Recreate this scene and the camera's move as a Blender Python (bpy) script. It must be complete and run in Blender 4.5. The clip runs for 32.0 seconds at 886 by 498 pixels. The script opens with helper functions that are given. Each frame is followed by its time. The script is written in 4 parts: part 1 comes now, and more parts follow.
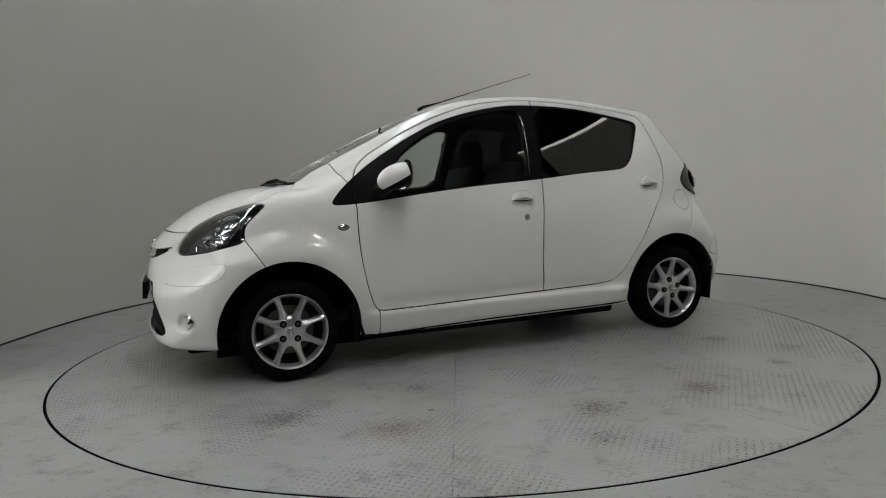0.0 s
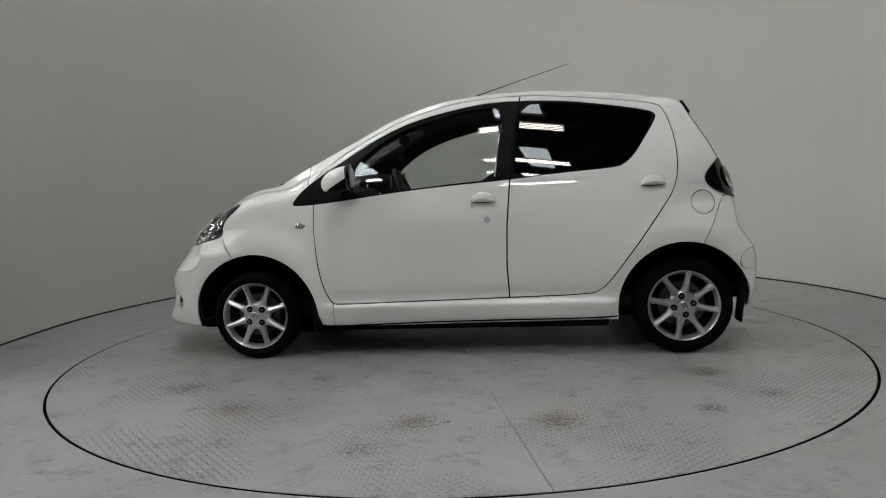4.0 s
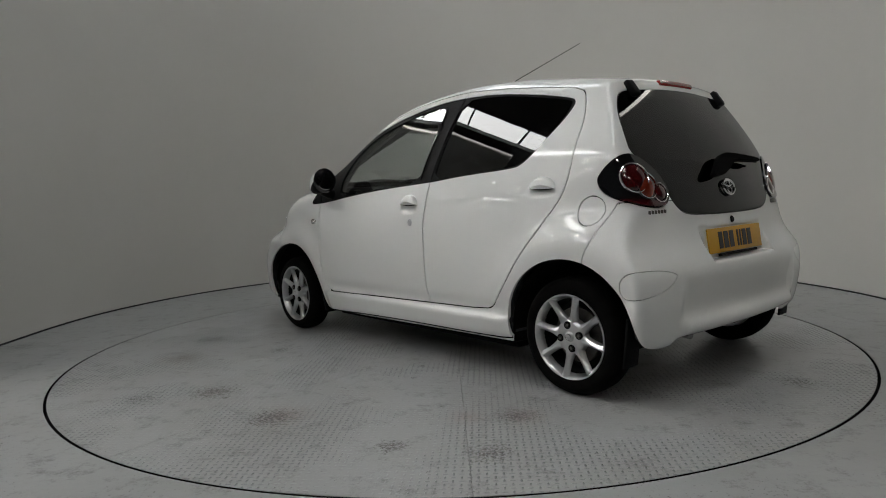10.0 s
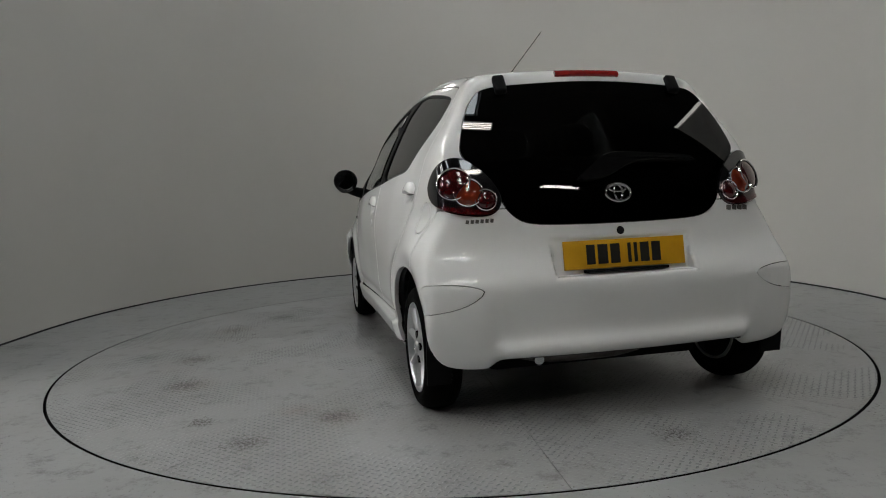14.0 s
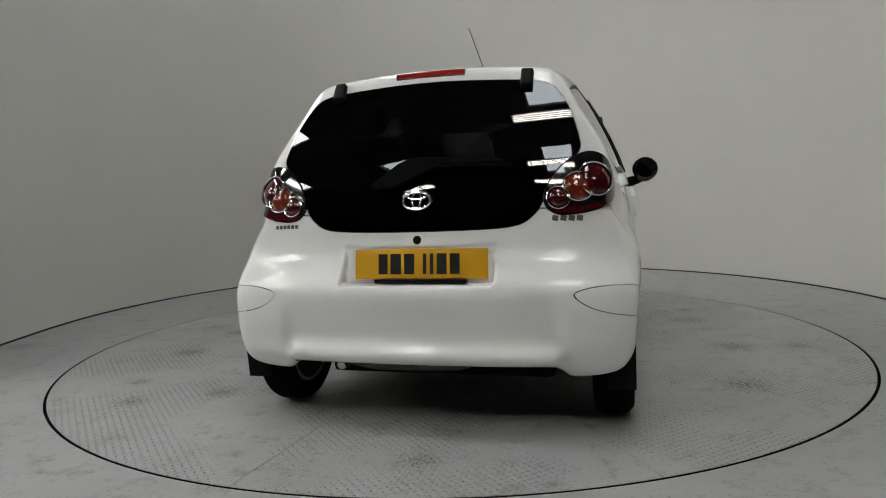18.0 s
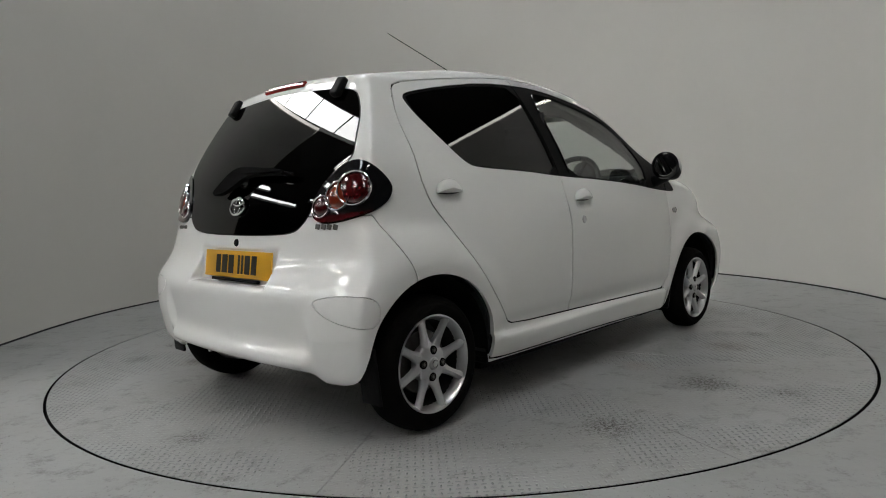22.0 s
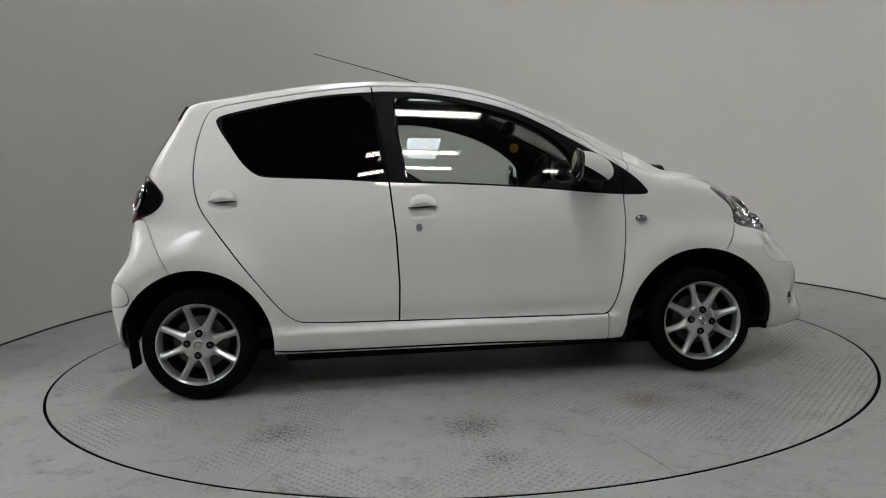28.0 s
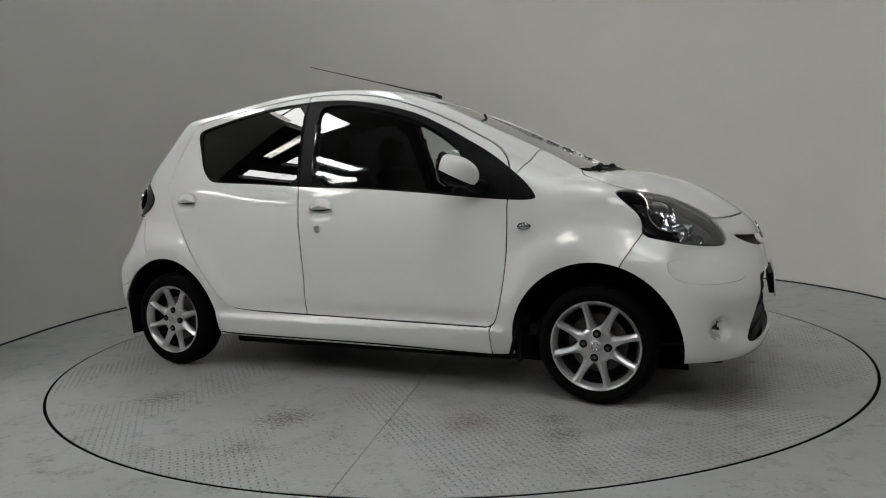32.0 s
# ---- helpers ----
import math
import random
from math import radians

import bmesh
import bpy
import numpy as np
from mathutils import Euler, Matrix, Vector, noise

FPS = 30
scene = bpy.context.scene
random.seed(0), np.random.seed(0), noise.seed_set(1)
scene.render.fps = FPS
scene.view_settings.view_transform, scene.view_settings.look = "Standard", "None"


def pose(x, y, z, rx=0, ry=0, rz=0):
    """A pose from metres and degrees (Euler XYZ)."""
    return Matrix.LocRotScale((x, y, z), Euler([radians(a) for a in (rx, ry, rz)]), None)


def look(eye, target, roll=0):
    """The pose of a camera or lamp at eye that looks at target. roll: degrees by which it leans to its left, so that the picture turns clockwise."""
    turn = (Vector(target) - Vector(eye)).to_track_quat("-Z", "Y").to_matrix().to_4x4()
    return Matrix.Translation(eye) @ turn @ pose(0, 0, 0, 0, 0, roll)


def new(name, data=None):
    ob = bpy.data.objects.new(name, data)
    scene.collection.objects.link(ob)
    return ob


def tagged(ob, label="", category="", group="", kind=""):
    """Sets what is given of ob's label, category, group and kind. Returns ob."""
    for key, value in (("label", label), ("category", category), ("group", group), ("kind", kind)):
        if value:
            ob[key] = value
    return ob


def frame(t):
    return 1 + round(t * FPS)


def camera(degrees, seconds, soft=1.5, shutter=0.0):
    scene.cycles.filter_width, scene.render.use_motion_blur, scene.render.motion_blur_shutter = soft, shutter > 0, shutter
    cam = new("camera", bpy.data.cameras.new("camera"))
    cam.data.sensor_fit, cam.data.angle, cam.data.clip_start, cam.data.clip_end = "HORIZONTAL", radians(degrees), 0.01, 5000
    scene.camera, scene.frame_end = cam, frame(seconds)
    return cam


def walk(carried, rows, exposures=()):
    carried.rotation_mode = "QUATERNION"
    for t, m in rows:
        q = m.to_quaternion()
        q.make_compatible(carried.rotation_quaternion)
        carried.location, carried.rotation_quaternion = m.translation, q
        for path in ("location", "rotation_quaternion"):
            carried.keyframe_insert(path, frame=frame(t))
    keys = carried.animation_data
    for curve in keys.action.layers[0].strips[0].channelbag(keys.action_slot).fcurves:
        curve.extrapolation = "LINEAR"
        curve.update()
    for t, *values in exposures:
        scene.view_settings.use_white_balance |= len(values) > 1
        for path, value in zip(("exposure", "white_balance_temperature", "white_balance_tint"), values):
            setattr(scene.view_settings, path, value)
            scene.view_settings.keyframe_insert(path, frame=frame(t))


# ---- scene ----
EYE = (0.0, -4.187, 0.912)
AIM = (EYE[0] - .014389, EYE[1] + .996427, EYE[2] - .083223)
VIEW = look(EYE, AIM, -2.238)
cam = camera(66.61, 32.0, soft=1.0)
walk(cam, [(0.0, VIEW), (32.0, VIEW)], exposures=[(0.0, 0.12), (1.0, 0.17), (3.0, 0.15), (6.0, 0.15), (7.0, 0.11), (8.0, 0.03), (9.0, -0.09), (10.0, -0.16), (12.0, -0.29), (13.0, -0.29), (14.0, -0.16), (16.0, 0.08), (18.0, 0.23),
     (20.0, 0.06), (22.0, 0.14), (24.0, 0.27), (25.0, 0.33), (28.0, 0.25), (30.0, 0.24), (32.0, 0.05)])

# ---------------------------------------------------------------- light: an overcast sky through the hall's roof lights
HALL_TOP = 6.0
world = bpy.data.worlds.new("world")
scene.world = world
world.use_nodes = True
sky = world.node_tree.nodes.new("ShaderNodeTexSky")
sky.sky_type, sky.sun_disc, sky.sun_elevation, sky.sun_rotation = "NISHITA", False, radians(50), radians(160)
world.node_tree.links.new(sky.outputs[0], world.node_tree.nodes["Background"].inputs[0])
world.node_tree.nodes["Background"].inputs[1].default_value = 0.08


# ---------------------------------------------------------------- materials
def material(name, colour, rough=.5, metal=0.0, coat=0.0, second=None, scale=8.0, amount=.5, bump=0.0, bump_scale=60.0, glow=0.0, detail=6.0, spec=.5):
    m = bpy.data.materials.new(name)
    m.use_nodes = True
    t = m.node_tree
    b = t.nodes["Principled BSDF"]
    b.inputs["Base Color"].default_value = (*colour, 1)
    b.inputs["Roughness"].default_value = rough
    b.inputs["Metallic"].default_value = metal
    b.inputs["Specular IOR Level"].default_value = spec
    b.inputs["Coat Weight"].default_value = coat
    b.inputs["Coat Roughness"].default_value = .015
    if glow:
        b.inputs["Emission Color"].default_value = (*colour, 1)
        b.inputs["Emission Strength"].default_value = glow
    if second or bump:
        place = t.nodes.new("ShaderNodeTexCoord")
    if second:
        n = t.nodes.new("ShaderNodeTexNoise")
        n.inputs["Scale"].default_value, n.inputs["Detail"].default_value = scale, detail
        fine = t.nodes.new("ShaderNodeTexNoise")
        fine.inputs["Scale"].default_value, fine.inputs["Detail"].default_value = scale * 9, 4
        r = t.nodes.new("ShaderNodeMapRange")
        r.inputs[1].default_value, r.inputs[2].default_value, r.inputs[4].default_value = .38, .66, amount
        add = t.nodes.new("ShaderNodeMath")
        add.operation = "MULTIPLY_ADD"
        add.inputs[1].default_value, add.inputs[2].default_value = .35, -.1
        add2 = t.nodes.new("ShaderNodeMath")
        add2.use_clamp = True
        mix = t.nodes.new("ShaderNodeMix")
        mix.data_type = "RGBA"
        mix.inputs[6].default_value, mix.inputs[7].default_value = (*colour, 1), (*second, 1)
        t.links.new(place.outputs["Object"], n.inputs["Vector"])
        t.links.new(place.outputs["Object"], fine.inputs["Vector"])
        t.links.new(n.outputs[0], r.inputs[0])
        t.links.new(fine.outputs[0], add.inputs[0])
        t.links.new(r.outputs[0], add2.inputs[0])
        t.links.new(add.outputs[0], add2.inputs[1])
        t.links.new(add2.outputs[0], mix.inputs[0])
        t.links.new(mix.outputs[2], b.inputs["Base Color"])
    if bump:
        g = t.nodes.new("ShaderNodeTexNoise")
        g.inputs["Scale"].default_value, g.inputs["Detail"].default_value = bump_scale, 5
        bp = t.nodes.new("ShaderNodeBump")
        bp.inputs["Strength"].default_value, bp.inputs["Distance"].default_value = bump, .01
        t.links.new(place.outputs["Object"], g.inputs["Vector"])
        t.links.new(g.outputs[0], bp.inputs["Height"])
        t.links.new(bp.outputs[0], b.inputs["Normal"])
    return m


def pane_material(name, tint, gloss=.045):
    """Thin glass: tinted and clear, with a Fresnel gloss."""
    m = bpy.data.materials.new(name)
    m.use_nodes = True
    t = m.node_tree
    t.nodes.clear()
    out, mix = t.nodes.new("ShaderNodeOutputMaterial"), t.nodes.new("ShaderNodeMixShader")
    clear, shine, facing = t.nodes.new("ShaderNodeBsdfTransparent"), t.nodes.new("ShaderNodeBsdfGlossy"), t.nodes.new("ShaderNodeLayerWeight")
    power, level = t.nodes.new("ShaderNodeMath"), t.nodes.new("ShaderNodeMath")
    power.operation, level.operation = "POWER", "MULTIPLY_ADD"
    facing.inputs[0].default_value = .5
    power.inputs[1].default_value = 5.0
    level.inputs[1].default_value, level.inputs[2].default_value = 1 - gloss, gloss
    clear.inputs[0].default_value = (*tint, 1)
    shine.inputs[0].default_value = (1, 1, 1, 1)
    shine.inputs["Roughness"].default_value = .006
    t.links.new(facing.outputs["Facing"], power.inputs[0])
    t.links.new(power.outputs[0], level.inputs[0])
    t.links.new(level.outputs[0], mix.inputs[0])
    t.links.new(clear.outputs[0], mix.inputs[1])
    t.links.new(shine.outputs[0], mix.inputs[2])
    t.links.new(mix.outputs[0], out.inputs[0])
    return m


PAINT = material("white_car_paint", (.87, .87, .855), .65, 0, 1.0, (.84, .84, .825), 3.0, .35, spec=.0)
BLACK = material("black_plastic", (.005, .005, .0055), .5, 0, 0, (.008, .008, .008), 30, .5, .15, 300, spec=0.07)
GLOSS_BLACK = material("gloss_black", (.008, .008, .009), .06, 0, .6)
TRIM = material("interior_trim", (.028, .029, .031), .7, 0, 0, (.045, .045, .046), 40, .6, .2, 400, spec=0.2)
LINING = material("roof_lining", (.33, .33, .32), .9, 0, 0, (.26, .26, .25), 30, .5)
FABRIC = material("seat_fabric", (.016, .017, .020), .95, 0, 0, (.030, .031, .034), 60, .7, .3, 500)
RUBBER = material("tyre_rubber", (.004, .004, .004), .85, 0, 0, (.007, .0065, .006), 14, .6, .25, 160, spec=0.03)
UNDER = material("underbody_black", (.006, .006, .006), .85, 0, 0, (.012, .011, .010), 9, .6, .4, 40, spec=0.08)
ALLOY = material("silver_alloy", (.60, .60, .61), .30, .8, .5, (.50, .50, .51), 20, .4)
STEEL = material("dark_steel", (.16, .155, .15), .45, .8, 0, (.10, .085, .07), 25, .6)
CHROME = material("chrome", (.82, .82, .83), .06, 1.0)
MIRROR = material("mirror_glass", (.55, .56, .57), .01, 1.0)
LAMP_RED = material("brake_lamp_red", (.30, .010, .008), .10, 0, .8, (.20, .006, .006), 60, .6)
RED = material("red_lens", (.070, .005, .006), .08, 0, .8, (.040, .003, .004), 50, .6)
ORANGE = material("amber_lens", (.17, .021, .008), .08, 0, .8, (.11, .013, .006), 50, .6)
SILVER_LENS = material("lamp_reflector", (.62, .62, .63), .14, 1.0, 0, (.42, .42, .43), 30, .5)
LAMP_GREY = material("lamp_housing_grey", (.030, .030, .033), .3, .5, 0, (.018, .018, .018), 20, .5)
YELLOW = material("plate_yellow", (.68, .36, .012), .35, 0, .2, (.60, .31, .01), 30, .4)
PLATE_WHITE = material("plate_white", (.75, .75, .74), .35, 0, .2, (.66, .66, .65), 30, .4)
INK = material("plate_black", (.012, .012, .012), .4)
RIM_DARK = material("rim_barrel", (.022, .022, .023), .5, .6, 0, (.03, .03, .03), 20, .5, spec=0.2)
GLASS = pane_material("clear_glass", (.93, .95, .94))
TINTED = pane_material("privacy_glass", (.15, .154, .162))
LENS = pane_material("lamp_lens", (.92, .92, .93))


# ---------------------------------------------------------------- mesh helpers
def part(name, data, mat, parent=None, label="", smooth=True):
    """One mesh object from a bmesh or a mesh, under a thing or a part."""
    if isinstance(data, bmesh.types.BMesh):
        me = bpy.data.meshes.new(name)
        bmesh.ops.recalc_face_normals(data, faces=data.faces)
        data.to_mesh(me)
        data.free()
        if smooth:
            me.shade_smooth()
            me.set_sharp_from_angle(angle=radians(38))
    else:
        me = data
    if not me.materials:
        me.materials.append(mat)
    ob = new(name, me)
    ob.parent = parent
    if label:
        ob["label"] = label
    return ob


def thing(name, at, label, category, group=""):
    ob = new(name)
    ob.matrix_basis = at
    ob.empty_display_size = .1
    return tagged(ob, label, category, group)


def box(size, at=(0, 0, 0), bevel=0.0, turn=(0, 0, 0), bm=None, segments=2):
    """A box with rounded edges, added to a bmesh."""
    one = bmesh.new()
    bmesh.ops.create_cube(one, size=1)
    bmesh.ops.scale(one, vec=size, verts=one.verts)
    if bevel:
        bmesh.ops.bevel(one, geom=one.edges[:], offset=bevel, segments=segments, affect="EDGES", profile=.6)
    bmesh.ops.transform(one, matrix=pose(*at, *turn), verts=one.verts)
    return merge(bm, one)


def merge(bm, one):
    if bm is None:
        return one
    me = bpy.data.meshes.new("tmp")
    one.to_mesh(me)
    one.free()
    bm.from_mesh(me)
    bpy.data.meshes.remove(me)
    return bm


def lathe(profile, steps=48, m=None, bm=None):
    """A body turned about its z axis from (radius, height) pairs."""
    one = bmesh.new()
    rings = []
    for r, h in profile:
        if r < 1e-5:
            rings.append([one.verts.new((0, 0, h))])
        else:
            rings.append([one.verts.new((r * math.cos(a), r * math.sin(a), h)) for a in (2 * math.pi * i / steps for i in range(steps))])
    for a, b in zip(rings, rings[1:]):
        for i in range(steps):
            j = (i + 1) % steps
            q = [a[i % len(a)], a[j % len(a)], b[j % len(b)], b[i % len(b)]]
            q = [v for k, v in enumerate(q) if v not in q[:k]]
            if len(q) > 2:
                one.faces.new(q)
    if m is not None:
        bmesh.ops.transform(one, matrix=m, verts=one.verts)
    return merge(bm, one)


def tube(points, radius, sides=10, bm=None, closed=False):
    """A round bar along points; the radius may be one number or one a point."""
    one = bmesh.new()
    pts = [Vector(p) for p in points]
    n = len(pts)
    rad = radius if isinstance(radius, (list, tuple)) else [radius] * n
    rings = []
    for i, p in enumerate(pts):
        a, b = (pts[i - 1], pts[(i + 1) % n]) if closed else (pts[max(i - 1, 0)], pts[min(i + 1, n - 1)])
        d = (b - a).normalized()
        side = d.cross(Vector((0, 0, 1)) if abs(d.z) < .95 else Vector((1, 0, 0))).normalized()
        up = side.cross(d)
        rings.append([one.verts.new(p + rad[i] * (side * math.cos(t) + up * math.sin(t))) for t in (2 * math.pi * k / sides for k in range(sides))])
    pairs = list(zip(rings, rings[1:])) + ([(rings[-1], rings[0])] if closed else [])
    for a, b in pairs:
        for k in range(sides):
            one.faces.new((a[k], a[(k + 1) % sides], b[(k + 1) % sides], b[k]))
    if not closed:
        one.faces.new(rings[0][::-1])
        one.faces.new(rings[-1])
    return merge(bm, one)


def prism(outline, depth, m=None, bevel=0.0, bm=None):
    """A flat outline in x, y made thick along z."""
    one = bmesh.new()
    low = [one.verts.new((x, y, 0)) for x, y in outline]
    high = [one.verts.new((x, y, depth)) for x, y in outline]
    one.faces.new(low[::-1])
    top = one.faces.new(high)
    for i in range(len(low)):
        j = (i + 1) % len(low)
        one.faces.new((low[i], low[j], high[j], high[i]))
    if bevel:
        bmesh.ops.bevel(one, geom=list(top.edges), offset=bevel, segments=2, affect="EDGES")
    if m is not None:
        bmesh.ops.transform(one, matrix=m, verts=one.verts)
    return merge(bm, one)


def blob(points, radii, bm=None, steps=(16, 10), power=2.0, m=None):
    """A rounded pillow shape: a super-ellipsoid at a point."""
    one = bmesh.new()
    bmesh.ops.create_uvsphere(one, u_segments=steps[0], v_segments=steps[1], radius=1)
    for v in one.verts:
        c = v.co.copy()
        s = sum(abs(k) ** power for k in c) ** (1 / power)
        v.co = Vector((c.x / s * radii[0] + points[0], c.y / s * radii[1] + points[1], c.z / s * radii[2] + points[2]))
    if m is not None:
        bmesh.ops.transform(one, matrix=m, verts=one.verts)
    return merge(bm, one)


# ---------------------------------------------------------------- cutting the skin into panels
def cut(net, d):
    """Splits (vertices, normals, triangles) along d = 0: the side with d < 0 and the rest."""
    v, n, f = net
    s = d < 0
    k = s[f].sum(1)
    mixed = f[(k == 1) | (k == 2)]
    lone_in = s[mixed].sum(1) == 1
    lone = np.where(lone_in[:, None], s[mixed], ~s[mixed]).argmax(1)
    rows = np.arange(len(mixed))
    a, b, c = mixed[rows, lone], mixed[rows, (lone + 1) % 3], mixed[rows, (lone + 2) % 3]
    pairs = np.sort(np.concatenate([np.stack([a, b], 1), np.stack([a, c], 1)]), axis=1)
    keys, back = np.unique(pairs, axis=0, return_inverse=True)
    back = back.ravel()
    w = d[keys[:, 0]] / (d[keys[:, 0]] - d[keys[:, 1]] + 1e-15)
    w = np.clip(w, 0, 1)[:, None]
    nv = v[keys[:, 0]] * (1 - w) + v[keys[:, 1]] * w
    nn = n[keys[:, 0]] * (1 - w) + n[keys[:, 1]] * w
    nn /= np.linalg.norm(nn, axis=1)[:, None] + 1e-12
    ab, ac = len(v) + back[:len(mixed)], len(v) + back[len(mixed):]
    tip = np.stack([a, ab, ac], 1)
    rest = np.concatenate([np.stack([ab, b, c], 1), np.stack([ab, c, ac], 1)])
    lone2 = np.concatenate([lone_in, lone_in])
    inside = np.concatenate([f[k == 3], tip[lone_in], rest[~lone2]])
    outside = np.concatenate([f[k == 0], tip[~lone_in], rest[lone2]])
    allv, alln = np.concatenate([v, nv]), np.concatenate([n, nn])
    return tidy(allv, alln, inside), tidy(allv, alln, outside)


def tidy(v, n, f):
    used, g = np.unique(f, return_inverse=True)
    return v[used], n[used], g.reshape(-1, 3)


def part_off(net, measure_of, gap=.0031):
    """Takes the region where measure_of(v) < 0 out of the net, with a gap round it: the region and the rest."""
    inner, other = cut(net, measure_of(net[0]) + gap)
    _, rest = cut(other, measure_of(other[0]) - gap)
    return inner, rest


def even_normals(net, axis, tilt=0.0):
    """Float glass: the normals of the smooth sheet that fits a pane best."""
    v, n, f = net
    a, b = [v[:, k] for k in range(3) if k != axis]
    ma, mb = a.mean(), b.mean()
    a, b = a - ma, b - mb
    basis = np.stack([np.ones_like(a), a, b, a * a, a * b, b * b], 1)
    c = np.linalg.lstsq(basis, v[:, axis], rcond=None)[0]
    da, db = c[1] + 2 * c[3] * a + c[4] * b, c[2] + c[4] * a + 2 * c[5] * b
    g = np.zeros_like(v)
    others = [k for k in range(3) if k != axis]
    g[:, axis], g[:, others[0]], g[:, others[1]] = 1, -da, -db
    g /= np.linalg.norm(g, axis=1)[:, None]
    g *= np.sign((g * n).sum(1).mean())
    g[:, 2] -= tilt
    g /= np.linalg.norm(g, axis=1)[:, None]
    return v, g, f


def skin_mesh(name, net, mat, thick=.012, lift=0.0):
    """A panel of the skin with thickness and rims."""
    v, n, f = net
    v = v + n * lift
    count = len(v)
    edges = np.sort(np.concatenate([f[:, [0, 1]], f[:, [1, 2]], f[:, [2, 0]]]), axis=1)
    directed = np.concatenate([f[:, [0, 1]], f[:, [1, 2]], f[:, [2, 0]]])
    _, first, amount = np.unique(edges, axis=0, return_index=True, return_counts=True)
    rim = directed[first[amount == 1]]
    w = v - n * thick
    ids = np.unique(rim)
    where = np.zeros(count, int)
    where[ids] = np.arange(len(ids))
    r0, r1 = 2 * count + where[rim[:, 0]], 2 * count + where[rim[:, 1]]
    r2, r3 = r1 + len(ids), r0 + len(ids)
    verts = np.concatenate([v, w, v[ids], w[ids]])
    faces = np.concatenate([f, f[:, ::-1] + count, np.stack([r0, r3, r2], 1), np.stack([r0, r2, r1], 1)])
    me = bpy.data.meshes.new(name)
    me.from_pydata(verts.tolist(), [], faces.tolist())
    me.materials.append(mat)
    me.shade_smooth()
    me.update()
    plain = np.array([p.vector for p in me.vertex_normals])
    plain[:count], plain[count:2 * count] = n, -n
    me.normals_split_custom_set_from_vertices(plain.tolist())
    return me


# ---------------------------------------------------------------- the photo booth and the hall round it
FLOOR_PAINT = material("grey_floor_paint", (.355, .36, .357), .42, 0, 0, (.29, .29, .28), 1.3, .55, .12, 30)
PLATE_STEEL = material("grey_tread_plate", (.372, .378, .376), .31, 0, 0, (.315, .31, .30), 2.2, .6)
GAP_BLACK = material("gap_black", (.004, .004, .004), .9, spec=0.05)
WALL = material("wall_paint", (.61, .594, .560), .75, 0, 0, (.575, .560, .528), .8, .5, .04, 12)
HALL_WALL = material("hall_cladding", (.10, .10, .10), .7, 0, 0, (.07, .07, .07), 1.5, .5)
# Unseen floor outside the booth; its dark colour holds down low bounce light.
HALL_FLOOR = material("hall_floor_dark", (.10, .10, .098), .6, 0, 0, (.07, .07, .068), .6, .6, .1, 30)
TRIM_DARK = material("dark_wall_joint", (.03, .03, .03), .8)
ROOFLIGHT = material("roof_light_glow", (1.0, 1.0, .985), .5, glow=15.5)
# Dimmer, bluer glow for the panels right of x -4.5.
ROOFLIGHT_DIM = material("dim_roof_light_glow", (.88, .95, 1.0), .5, glow=7.0)
CAP_GLOW = material("light_strip_glow", (1.0, .96, .90), .5, glow=5.5)
TUBE_GLOW = material("lamp_tube_glow", (1.0, .95, .87), .5, glow=30.0)



def tread_and_stains(m, lugs, spots, rust=()):
    """Adds raised tread lugs and a set of dirty patches, each (x, y, radius, strength), to a painted floor material."""
    t = m.node_tree
    b = t.nodes["Principled BSDF"]
    link = t.links.new

    def math_node(op, *values):
        n = t.nodes.new("ShaderNodeMath")
        n.operation = op
        for k, v in enumerate(values):
            if isinstance(v, (int, float)):
                n.inputs[k].default_value = v
            else:
                link(v, n.inputs[k])
        return n.outputs[0]

    place = t.nodes.new("ShaderNodeTexCoord").outputs["Object"]
    colour = b.inputs["Base Color"].links[0].from_socket
    warp = t.nodes.new("ShaderNodeTexNoise")
    warp.inputs["Scale"].default_value, warp.inputs["Detail"].default_value = 48.0, 10.0
    warp.inputs["Roughness"].default_value = .75
    link(place, warp.inputs["Vector"])
    grit = math_node("MULTIPLY_ADD", warp.outputs[0], 7.0, -3.7)
    sep = t.nodes.new("ShaderNodeSeparateXYZ")
    link(place, sep.inputs[0])
    total = None
    for x, y, r, strength in spots:
        dx, dy = math_node("SUBTRACT", sep.outputs[0], x), math_node("SUBTRACT", sep.outputs[1], y)
        d = math_node("SQRT", math_node("ADD", math_node("MULTIPLY", dx, dx), math_node("MULTIPLY", dy, dy)))
        d = math_node("ADD", math_node("DIVIDE", d, r), math_node("MULTIPLY", grit, .9))
        k = math_node("MULTIPLY", math_node("SUBTRACT", 1.0, math_node("SMOOTH_MIN", d, 1.0, .2)), strength)
        total = k if total is None else math_node("MAXIMUM", total, k)
    # each patch is flaked and speckled
    flake = t.nodes.new("ShaderNodeTexNoise")
    flake.inputs["Scale"].default_value, flake.inputs["Detail"].default_value = 105.0, 3.0
    link(place, flake.inputs["Vector"])
    fr = t.nodes.new("ShaderNodeMapRange")
    fr.inputs[1].default_value, fr.inputs[2].default_value, fr.inputs[3].default_value, fr.inputs[4].default_value = .43, .57, .12, 1.25
    link(flake.outputs[0], fr.inputs[0])
    total = math_node("MULTIPLY", math_node("MULTIPLY_ADD", total, 1.5, -.12), fr.outputs[0])
    scuff = t.nodes.new("ShaderNodeTexNoise")
    scuff.inputs["Scale"].default_value, scuff.inputs["Detail"].default_value, scuff.inputs["Roughness"].default_value = 7.0, 12.0, .85
